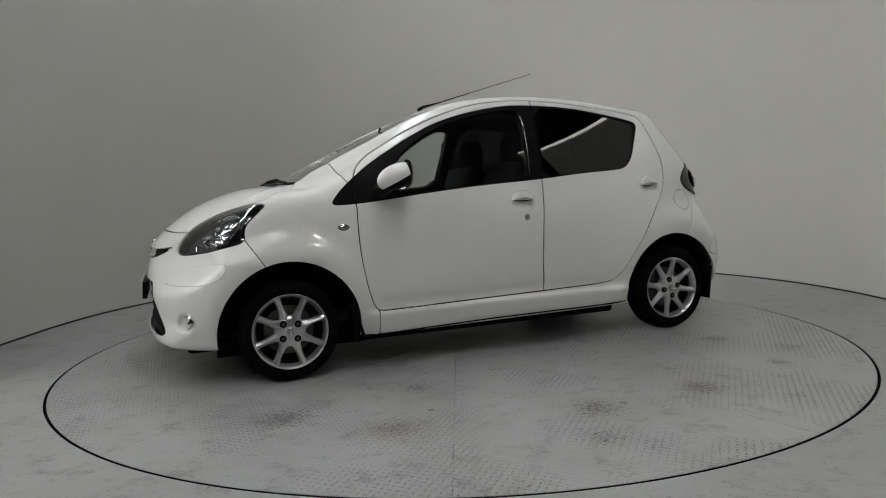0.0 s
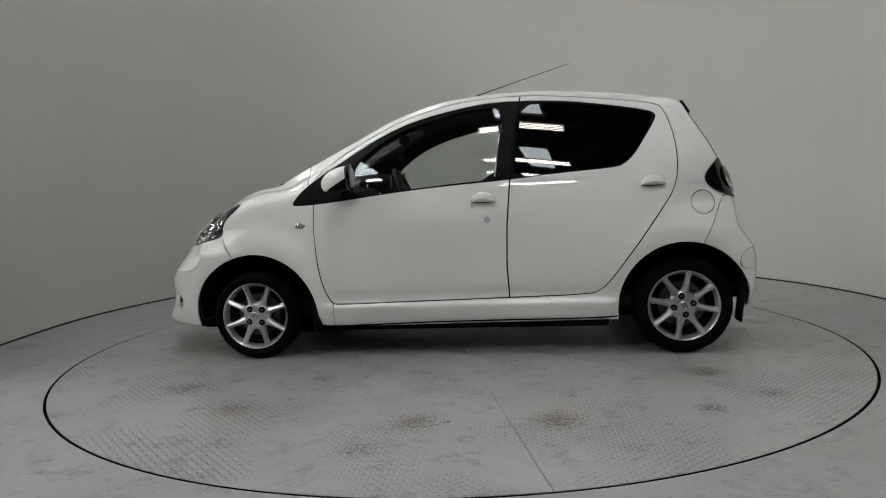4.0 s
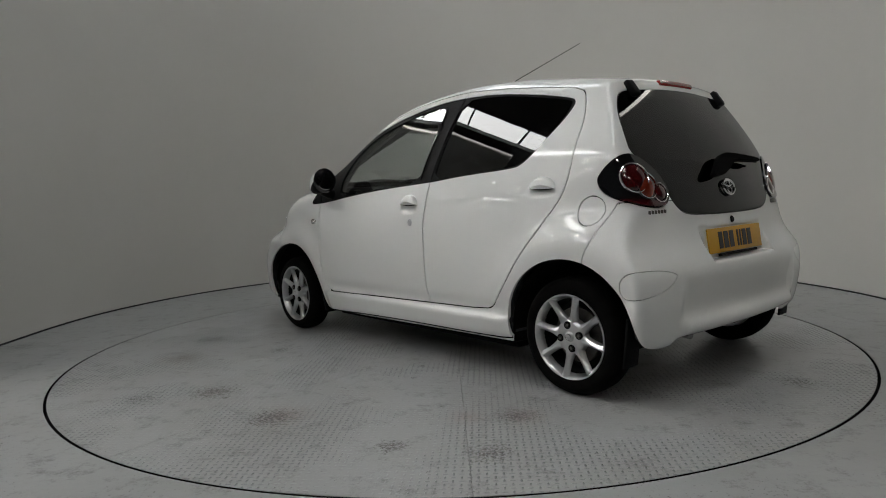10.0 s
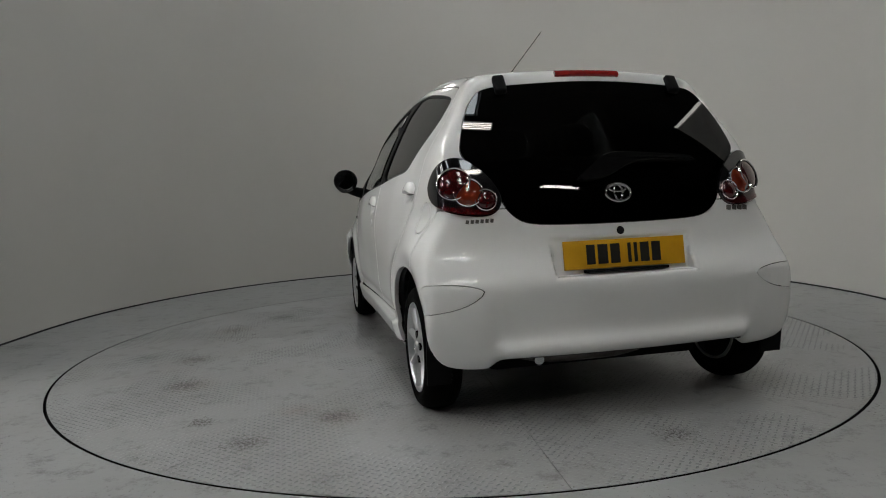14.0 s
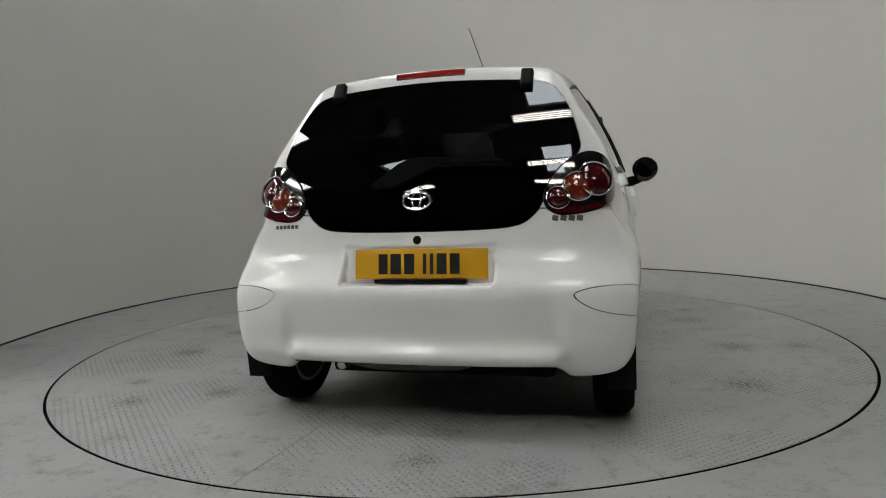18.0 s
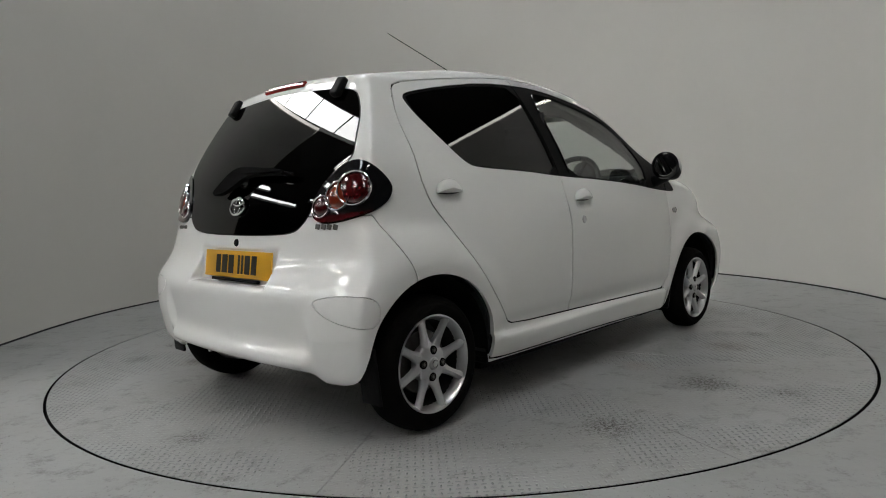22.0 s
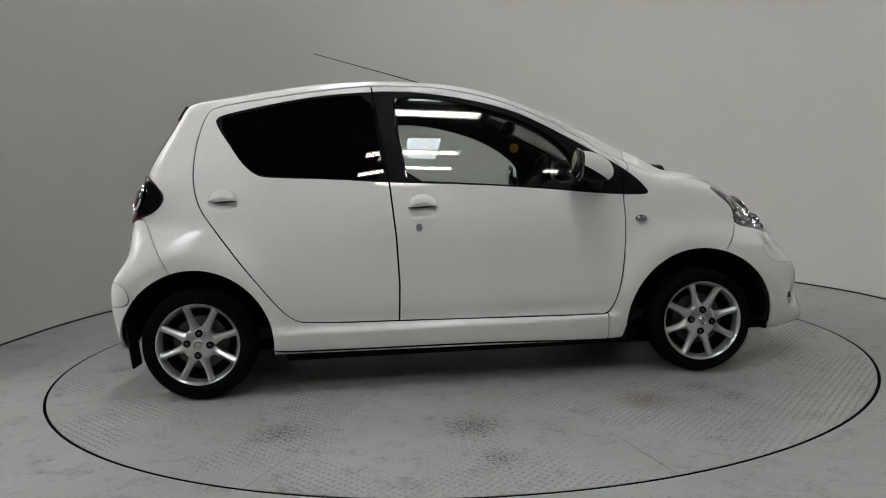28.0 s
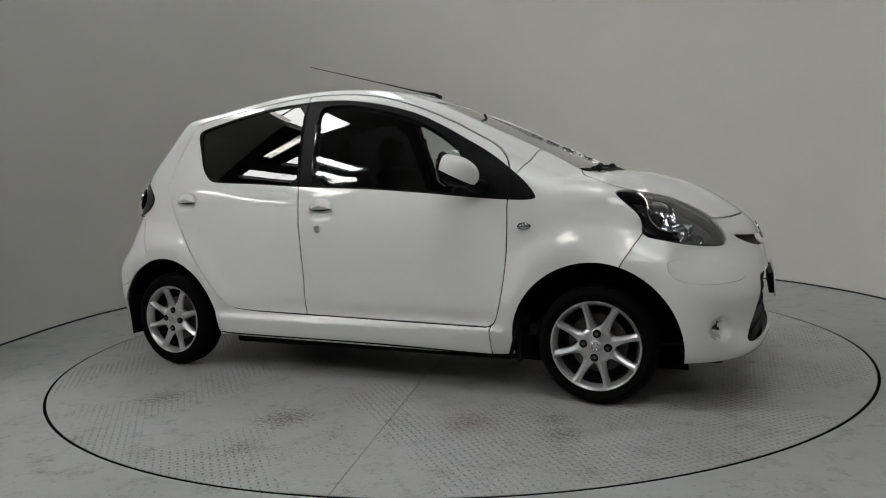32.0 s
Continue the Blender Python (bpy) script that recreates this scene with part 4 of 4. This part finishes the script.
        rep = part("side_repeater", lathe([(0, .010), (.016, .009), (.024, .005), (.028, -.002)], 28, m), SILVER_LENS, w, "small clear side indicator")
        part("surround", lathe([(.026, 0), (.027, .006), (.030, .005), (.032, -.002)], 28, m), CHROME, w)
    rb, body_net = part_off(body_net, region(SEAM_REAR, SIDE, lambda v: v[:, 0] < -1.0, 0), .0024)
    pads = []
    for s in (1, -1):
        pad, rb = part_off(rb, region(PAD_REAR, CORNER, lambda v, s=s: (v[:, 1] * s > .2) & (v[:, 0] < -1.3)), .0016)
        pads.append(pad)
    rear_bumper = add("rear_bumper", skin_mesh("rear_bumper", rb, PAINT), PAINT)
    for pad in pads:
        part("corner_pad", skin_mesh("corner_pad", pad, PAINT), PAINT, rear_bumper)
    add("body_shell", skin_mesh("body_shell", body_net, PAINT, .02), PAINT)

    # inner shell: cabin trim and the dark behind the joints
    for s in (1, -1):
        mine = lambda v, s=s: v[:, 1] * s > .25
        for poly in (FRONT_PANE, REAR_PANE):
            _, inner = cut(inner, region(poly, SIDE, mine, 1)(inner[0]))
        _, inner = cut(inner, region(HEADLAMP, SIDE, lambda v: mine(v) & (v[:, 0] > 1.1))(inner[0]))
    _, inner = cut(inner, region(SCREEN, FRONT, lambda v: (v[:, 0] > -.05) & (v[:, 2] > .93))(inner[0]) + .02)
    _, inner = cut(inner, region(HATCH, FRONT, lambda v: (v[:, 0] < -1.1) & (v[:, 2] > .9))(inner[0]) + .02)
    add("cabin_lining", skin_mesh("cabin_lining", back(inner, .034), TRIM, .012), TRIM, None, "dark grey cabin lining")

    for wx, wz in WHEELS:
        for s in (1, -1):
            w = build_wheel(car, wx, wz, s, {(True, 1): 41, (True, -1): 83, (False, 1): 12, (False, -1): 84}[(wx > 0, s)])
            w.matrix_basis = Matrix.Translation(base) @ w.matrix_basis
            liner = bmesh.new()
            r = .352 if wx > 0 else .340
            rows = []
            for y in (.40, .60, .752):
                rows.append([liner.verts.new((wx - (.008 if wx > 0 else 0) + (r + .006) * math.cos(a), s * y, max(.19 if math.cos(a) > 0 else .15, wz - .005 + (r + .006) * math.sin(a)))) for a in (radians(-20 + (220 if wx > 0 else 190) * i / 30) for i in range(31))])
            for p, q in zip(rows, rows[1:]):
                for i in range(30):
                    liner.faces.new((p[i], p[i + 1], q[i + 1], q[i]))
            liner.faces.new(rows[0])
            add("wheel_arch_liner", liner, UNDER)
            if wx > 0:
                # black plates added so that no lit floor shows through the front arch
                add("splash_guard", box((.02, .36, .40), (.752, s * .58, .36), .004), UNDER)
                add("arch_sight_block", box((.80, .012, .44), (wx - .06, s * .46, .31), .004), UNDER)
    return car, add


def build_handle(door, x, z, s, lock):
    # a flap over a dish in the door
    (p0, n0), (p1, n1) = place_on_skin(x - .13, s * .8, z), place_on_skin(x + .13, s * .8, z)
    p, n = (p0 + p1) / 2, (n0 + n1).normalized()
    up = (Vector((0, 0, 1)) - n * n.z).normalized()
    g = Matrix.Translation(p) @ Matrix((up.cross(n), up, n)).transposed().to_4x4()
    half = .066
    bm = bmesh.new()
    n = 24
    rows = []
    for f, hh in ((1.0, -.006), (1.0, .006), (.96, .014), (.86, .020), (.66, .024), (.36, .026), (.0, .0265)):
        rows.append([bm.verts.new((half * f * math.cos(a), .055 * f * math.sin(a) - .004 + .014 * (1 - f), hh)) for a in (math.pi * i / n for i in range(n + 1))])
    for p, q in zip(rows, rows[1:]):
        for i in range(n):
            bm.faces.new((p[i], p[i + 1], q[i + 1], q[i]))
    bm.faces.new([r[0] for r in rows] + [r[n] for r in reversed(rows[:-1])])
    bmesh.ops.remove_doubles(bm, verts=bm.verts, dist=1e-5)
    bmesh.ops.transform(bm, matrix=g, verts=bm.verts)
    part("door_handle", bm, PAINT, door, "white pull handle")
    # thin dark grey sliver drawn as the shade under the flap
    slit = [(half * .92 * math.cos(a), .009 * math.sin(a)) for a in (math.pi + math.pi * i / 16 for i in range(17))]
    part("handle_shade_slit", prism(slit, .003, g @ pose(0, -.001, -.004)), LAMP_GREY, door)
    if lock:
        g = on_skin(-.247, s * .8, .757, 0) @ Matrix.Diagonal((1.15, 1.35, 1, 1))
        part("key_lock", lathe([(0, .004), (.008, .004), (.0085, .002), (.0105, .002), (.0115, .0045), (.0135, .003), (.014, 0)], 24, g), ALLOY, door, "steel key lock")


car, add_to_car = build_car()


# ---------------------------------------------------------------- the car's fittings
def ring_of(a, b, r, m, steps=40):
    """An oval ring of round bar in the plane of m."""
    pts = [m @ Vector((a * math.cos(t), b * math.sin(t), 0)) for t in (2 * math.pi * i / steps for i in range(steps))]
    return tube(pts, r, 8, closed=True)


def build_mirrors():
    for s in (1, -1):
        c = Vector((.530, s * .884, 1.003))
        body = blob(c, (.106, .076, .065), steps=(28, 18), power=2.1)
        bmesh.ops.bisect_plane(body, geom=body.verts[:] + body.edges[:] + body.faces[:], plane_co=c + Vector((-.056, 0, 0)), plane_no=(-1, 0, 0), clear_outer=True)
        cap = blob(c, (.109, .079, .068), steps=(32, 20), power=2.1)
        bmesh.ops.bisect_plane(cap, geom=cap.verts[:] + cap.edges[:] + cap.faces[:], plane_co=c + Vector((0, 0, -.018)), plane_no=Vector((.31, 0, .95)), clear_inner=True)
        bmesh.ops.bisect_plane(cap, geom=cap.verts[:] + cap.edges[:] + cap.faces[:], plane_co=c + Vector((-.044, 0, 0)), plane_no=Vector((1, 0, -.15)), clear_inner=True)
        for shell in (body, cap):     # tapers forward
            for v in shell.verts:
                v.co.y = c.y + (v.co.y - c.y) * (1 - 2.9 * max(0.0, v.co.x - c.x + .05))
                v.co.z -= .22 * (v.co.x - c.x)
        hull = add_to_car("door_mirror", body, BLACK, None, "door mirror with a white cap and black housing")
        part("cap", cap, PAINT, hull, "glossy white mirror cap")
        rim = lathe([(0, .002), (.058, .002), (.066, .0), (.070, -.006), (.066, -.012), (0, -.012)], 36, Matrix.Translation(c + Vector((-.058, 0, .011))) @ Matrix(((0, 0, -1, 0), (1.13, 0, 0, 0), (0, 1.07, 0, .0), (0, 0, 0, 1))))
        part("rim", rim, GLOSS_BLACK, hull)
        face = lathe([(0, .004), (.056, .004), (.058, .001)], 36, Matrix.Translation(c + Vector((-.0585, 0, .011))) @ pose(0, 0, 0, 0, 5, -6 * s) @ Matrix(((0, 0, -1, 0), (1.00, 0, 0, 0), (0, 1.0, 0, 0), (0, 0, 0, 1))))
        part("mirror_glass", face, MIRROR, hull)
        arm = tube([(.60, s * .735, .925), (.59, s * .785, .935), (.575, s * .835, .950), (.56, s * .875, .975)], [.038, .034, .030, .034], 12)
        part("arm", arm, BLACK, hull)


def build_rear_fittings():
    # high brake lamp in the roof's edge
    pts = [place_on_skin(-1.36, y, 1.397) for y in np.linspace(-.145, .145, 13)]
    bar = bmesh.new()
    rows = []
    for p, n in pts:
        up = (Vector((0, 0, 1)) - n * n.z).normalized()
        rows.append([bar.verts.new(p + n * o + up * h) for o, h in ((-.004, -.014), (.010, -.013), (.014, 0), (.010, .013), (-.004, .014))])
    for a, b in zip(rows, rows[1:]):
        for i in range(4):
            bar.faces.new((a[i], a[i + 1], b[i + 1], b[i]))
    bar.faces.new(rows[0])
    bar.faces.new(rows[-1])
    add_to_car("brake_lamp", bar, LAMP_RED, None, "long red high-level brake lamp")
    for s in (1, -1):
        g = on_skin(-1.375, s * .395, 1.345, .010)
        add_to_car("tailgate_hinge", _posed(box((.050, .088, .034), (0, .002, 0), .013, (-6, 0, 4 * s), segments=3), g), BLACK, None, "black moulded tailgate hinge cover")
    # number plate in its recess
    g = Matrix.Translation((-1.650, -.012, .649)) @ Matrix(((0, .14, -1, 0), (-1, 0, 0, 0), (0, 1, .14, 0), (0, 0, 0, 1)))
    plate = add_to_car("rear_plate", _posed(box((.520, .111, .006), (0, 0, 0), .002), g), YELLOW, None, "yellow rear number plate with black characters masked as bars")
    plate_bars(plate, g)
    ledge = _posed(box((.36, .012, .016), (0, -.064, .006), .003), g)
    add_to_car("plate_lamp", ledge, BLACK)
    g = on_skin(-1.632, 0, .737, 0)
    add_to_car("tailgate_button", lathe([(0, .006), (.012, .006), (.015, .003), (.0165, 0)], 24, g), BLACK)
    # emblem and lettering as plain chrome shapes
    g = on_skin(-1.612, 0, .884, .012)
    emblem = add_to_car("rear_emblem", ring_of(.053, .036, .0055, g), CHROME, None, "chrome oval emblem")
    part("inner_ring", ring_of(.018, .031, .004, g), CHROME, emblem)
    part("upper_ring", ring_of(.036, .014, .004, g @ pose(0, .017, 0)), CHROME, emblem)
    for y, z, n, w, h in ((.560, .795, 6, .0150, .015), (-.555, .802, 4, .0255, .020)):
        for k in range(n):
            off = (k - (n - 1) / 2) * (w + .004)
            g = on_skin(-1.58, y - off, z, .0005)
            add_to_car("badge_bar", _posed(box((w * .86, h, .004), (0, 0, .001), .0018, (0, 0, -10)), g), STEEL, None, "small metal lettering bar")
    # wiper on its raised cover
    g = on_skin(-1.58, 0, .975, 0)
    shape = chaikin([(-.185, -.055), (-.15, -.025), (-.06, .045), (.0, .060), (.08, .058), (.30, .040), (.345, .028), (.34, .016), (.12, .022), (.05, .012), (-.02, -.030), (-.10, -.055)], 2)
    cover = add_to_car("rear_wiper", prism([tuple(p) for p in shape], .022, g @ pose(0, 0, .026), .008), GAP_BLACK, None, "black rear wiper standing off the tailgate glass")
    part("pivot", lathe([(.030, -.004), (.026, .012), (.022, .026), (0, .026)], 24, g @ pose(.0, .012, 0)), GLOSS_BLACK, cover)
    part("wiper_blade", tube([g @ Vector(p) for p in ((-.02, .040, .022), (.12, .044, .026), (.26, .036, .024), (.36, .026, .016))], .007, 6), GAP_BLACK, cover)
    for s in (1, -1):
        flap = box((.012, .10, .21), (-1.578, s * .738, .275), .005, (0, -6, 0))
        add_to_car("mudflap", flap, BLACK, None, "black rubber mudflap")
        add_to_car("mudflap", box((.014, .14, .18), (.738, s * .715, .262), .005, (0, 16, 0)), BLACK, None, "black rubber mudflap")
    for s in (1, -1):
        strip = box((1.56, .006, .034), (-.16, s * .756, .203), .002, (7 * s, .6, 0))
        flange = add_to_car("sill_flange", strip, PAINT, None, "thin dirty white seam under the sill")
        for k in range(9):
            x = -.86 + .175 * k
            part("drain_notch", box((.030, .004, .007), (x, s * .7595, .209 - .0105 * x), .001, (7 * s, .6, 0)), BLACK, flange)
    add_to_car("rear_silencer", blob((-1.42, .10, .25), (.13, .30, .06), steps=(20, 12), power=3), STEEL)
    # Three black boxes added to keep light out from under the car.
    add_to_car("undertray", box((1.60, 1.36, .065), (-.10, 0, .170), .02), UNDER)
    add_to_car("front_undertray", box((.95, .92, .05), (1.10, 0, .150), .02), UNDER)
    add_to_car("fuel_tank", box((.62, .96, .10), (-1.10, 0, .205), .03), UNDER)
    add_to_car("rear_axle", tube([(-1.22, -.62, .25), (-1.15, -.4, .24), (-1.15, .4, .24), (-1.22, .62, .25)], .035, 10), UNDER)
    add_to_car("exhaust_pipe", tube([(-1.44, .26, .25), (-1.54, .33, .247), (-1.618, .345, .243)], .019, 12), SILVER_LENS)


def _posed(bm, m):
    bmesh.ops.transform(bm, matrix=m, verts=bm.verts)
    return bm


def plate_bars(plate, g):
    x = -.165
    for w, gap in ((.036, .012), (.042, .012), (.040, .034), (.014, .013), (.014, .013), (.038, .012), (.038, 0)):
        part("character_bar", _posed(box((w, .076, .002), (x + w / 2, 0, .0036), 0), g), INK, plate)
        x += w + gap


def build_front_fittings():
    for s in (1, -1):
        g = Matrix.Translation((1.561, s * .718, .334)) @ Matrix(((0, 0, 1, 0), (1, 0, 0, 0), (0, 1, 0, 0), (0, 0, 0, 1))) @ pose(0, 0, 0, 0, 18 * s, 0)
        lamp = add_to_car("fog_lamp", lathe([(.030, -.02), (.034, .006), (.038, .010), (.042, .006), (.042, -.02)], 36, g), CHROME, None, "round fog lamp with a chrome ring in a bumper bowl")
        part("reflector", lathe([(0, -.010), (.014, -.008), (.024, -.001), (.031, .006)], 32, g), CHROME, lamp)
        part("bulb", lathe([(0, .008), (.006, .006), (.008, -.008)], 16, g), LAMP_GREY, lamp)
        part("lens", lathe([(0, .014), (.02, .012), (.033, .008)], 32, g), LENS, lamp)
    g = Matrix.Translation((1.781, 0, .452)) @ Matrix(((0, -.05, 1, 0), (1, 0, 0, 0), (0, 1, .05, 0), (0, 0, 0, 1)))
    plate = add_to_car("front_plate", _posed(box((.520, .111, .006), (0, 0, 0), .002), g), PLATE_WHITE, None, "white front number plate with characters masked as bars")
    plate_bars(plate, g)
    part("holder", _posed(box((.44, .09, .022), (0, 0, -.014), .004), g), BLACK, plate)
    g = on_skin(1.745, 0, .69, .004)
    emblem = add_to_car("front_emblem", ring_of(.060, .041, .006, g), CHROME, None, "chrome oval emblem")
    part("inner_ring", ring_of(.020, .035, .005, g), CHROME, emblem)
    # aerial
    add_to_car("aerial", tube([(.085, 0, 1.448), (.05, -.001, 1.470), (-.05, -.005, 1.495), (-.30, -.016, 1.570), (-.765, -.035, 1.707)], [.013, .009, .004, .0025, .0018], 8), BLACK, None, "thin black whip aerial")
    # windscreen wipers and cowl
    for y0, y1 in ((-.10, .44), (-.42, .06)):
        pts = []
        for k in range(9):
            y = y0 + (y1 - y0) * k / 8
            p, n = place_on_skin(1.03, y, 1.03 + .012 * math.sin(math.pi * k / 8))
            pts.append(p + n * .011)
        w = add_to_car("wiper", tube(pts, .007, 8), BLACK, None, "black windscreen wiper")
        p, n = place_on_skin(1.06, y0, 1.005)
        part("wiper_arm", tube([p + n * .002, p + n * .016 + Vector((-.012, 0, .004)), pts[3] + n * .010, pts[4] + n * .006], [.014, .012, .009, .006], 8), BLACK, w)
    pts = []
    for y in np.linspace(-.5, .5, 21):
        p, n = place_on_skin(1.07 - .3 * y * y, y, .998)
        pts.append(p - n * .006)
    add_to_car("cowl", tube(pts, .016, 8), BLACK, None, "black plastic cowl under the windscreen")


def build_cabin():
    for s in (1, -1):
        seat = add_to_car("front_seat", box((.50, .46, .16), (.03, s * .34, .50), .06, (0, -9, 0), segments=3), FABRIC, None, "dark cloth front seat with a built-in headrest")
        part("backrest", box((.13, .45, .58), (-.31, s * .34, .80), .055, (0, -17, 0), segments=3), FABRIC, seat)
        part("headrest", blob((-.425, s * .34, 1.15), (.06, .13, .125), steps=(18, 12), power=3.0), FABRIC, seat)
        part("seat_rail", box((.40, .36, .14), (.02, s * .34, .36), .01), TRIM, seat)
        add_to_car("belt", tube([(-.33, s * .635, 1.28), (-.335, s * .66, 1.05), (-.31, s * .69, .70)], .012, 6), TRIM)
    bench = add_to_car("rear_bench", box((.46, 1.12, .16), (-.80, 0, .55), .06, (0, -8, 0), segments=3), FABRIC, None, "dark cloth rear bench")
    part("backrest", box((.13, 1.10, .52), (-1.08, 0, .80), .05, (0, -20, 0), segments=3), FABRIC, bench)
    for s in (1, -1):
        part("headrest", blob((-1.17, s * .33, 1.11), (.05, .12, .07), steps=(16, 10), power=3.0), FABRIC, bench)
    add_to_car("cabin_floor", box((2.6, 1.25, .05), (-.25, 0, .27), .01), TRIM)
    dash = add_to_car("dashboard", box((.36, 1.26, .30), (.78, 0, .80), .09, (0, 12, 0), segments=4), TRIM, None, "dark grey moulded dashboard")
    part("centre_console", box((.20, .26, .42), (.60, 0, .66), .04, (0, 18, 0)), TRIM, dash)
    part("instrument_pod", blob((.545, -.345, 1.005), (.055, .075, .058), steps=(20, 14)), TRIM, dash)
    part("dial", lathe([(0, .002), (.050, .002), (.053, 0)], 28, Matrix.Translation((.492, -.345, 1.008)) @ Matrix(((0, 0, -1, 0), (1, 0, 0, 0), (0, 1, 0, 0), (0, 0, 0, 1)))), LAMP_GREY, dash)
    for y in (.56, -.56):
        part("air_vent", lathe([(.02, .01), (.045, .012), (.05, .004), (.052, -.01)], 24, Matrix.Translation((.605, y, .90)) @ Matrix(((0, 0, -1, 0), (1, 0, 0, 0), (0, 1, 0, 0), (0, 0, 0, 1)))), CHROME, dash)
    m = pose(.375, -.345, .925, 0, -64, 0)
    wheel = add_to_car("steering_wheel", _posed(tube([(.178 * math.cos(a), .178 * math.sin(a), 0) for a in (2 * math.pi * i / 40 for i in range(40))], .016, 10, closed=True), m), TRIM, None, "dark three-spoke steering wheel")
    part("boss", _posed(blob((0, 0, -.01), (.065, .085, .03), steps=(18, 12), power=2.6), m), TRIM, wheel)
    for a in (90, 200, -20):
        c, s_ = math.cos(radians(a + 0)), math.sin(radians(a))
        part("wheel_spoke", _posed(tube([(.05 * c, .05 * s_, -.008), (.17 * c, .17 * s_, 0)], .015, 8), m), TRIM, wheel)
    part("column", tube([(.39, -.345, .915), (.58, -.345, .83)], .035, 12), TRIM, wheel)
    mir = add_to_car("interior_mirror", blob((.325, 0, 1.270), (.022, .115, .036), steps=(24, 14), power=3.4), TRIM, None, "black interior mirror on a stalk")
    part("stalk", tube([(.335, 0, 1.28), (.355, 0, 1.31), (.345, 0, 1.335)], .008, 8), TRIM, mir)
    # glossy black colour takes the place of a dark cabin reflection
    part("mirror_glass", _posed(prism([(.105 * math.cos(t), .028 * math.sin(t)) for t in (2 * math.pi * i / 28 for i in range(28))], .002), Matrix.Translation((.302, 0, 1.270)) @ Matrix(((0, 0, -1, 0), (1, 0, 0, 0), (0, 1, 0, 0), (0, 0, 0, 1)))), GLOSS_BLACK, mir)
    fresh = add_to_car("air_freshener", tube([(.335, -.01, 1.24), (.345, -.01, 1.175)], .0015, 6), INK, None, "round air freshener with a yellow face hung from the mirror")
    m = Matrix.Translation((.345, -.012, 1.150)) @ pose(0, 0, 0, 90, 0, 12)
    part("disc", lathe([(0, -.005), (.026, -.005), (.029, -.003), (.029, .003), (.026, .005), (0, .005)], 28, m), INK, fresh)
    part("yellow_face", lathe([(0, .0075), (.024, .0075), (.0265, .0055)], 28, m), YELLOW, fresh, "yellow printed face")
    part("print_ring", ring_of(.013, .013, .0022, m @ pose(0, 0, .008)), INK, fresh)
    for s in (1, -1):
        add_to_car("sun_visor", box((.15, .34, .018), (.26, s * .27, 1.335), .007, (0, 22, 0)), LINING, None, "pale folded sun visor")
    add_to_car("parcel_shelf", box((.36, 1.10, .02), (-1.36, 0, .93), .006), TRIM)


build_mirrors()
build_rear_fittings()
build_front_fittings()
build_cabin()


def motions():
    turn = [(0, 202.85), (3, 181.78), (6, 160.7), (9, 139.53), (13, 111.25), (17, 83.08), (20, 62.06), (23, 40.9), (25, 26.73), (28, 5.48), (30, -8.72), (32, -23.0)]
    at, deg = np.array(turn).T
    rows = [(float(t), pose(0, 0, 0, 0, 0, float(np.interp(t, at, deg)))) for t in range(33)]
    parked = pose(0, TABLE_TO_CAR, 0, 0, 0, CAR_YAW) @ pose(0, -TABLE_TO_CAR, 0)
    walk(turntable, rows)
    walk(car, [(t, m @ parked) for t, m in rows])


motions()
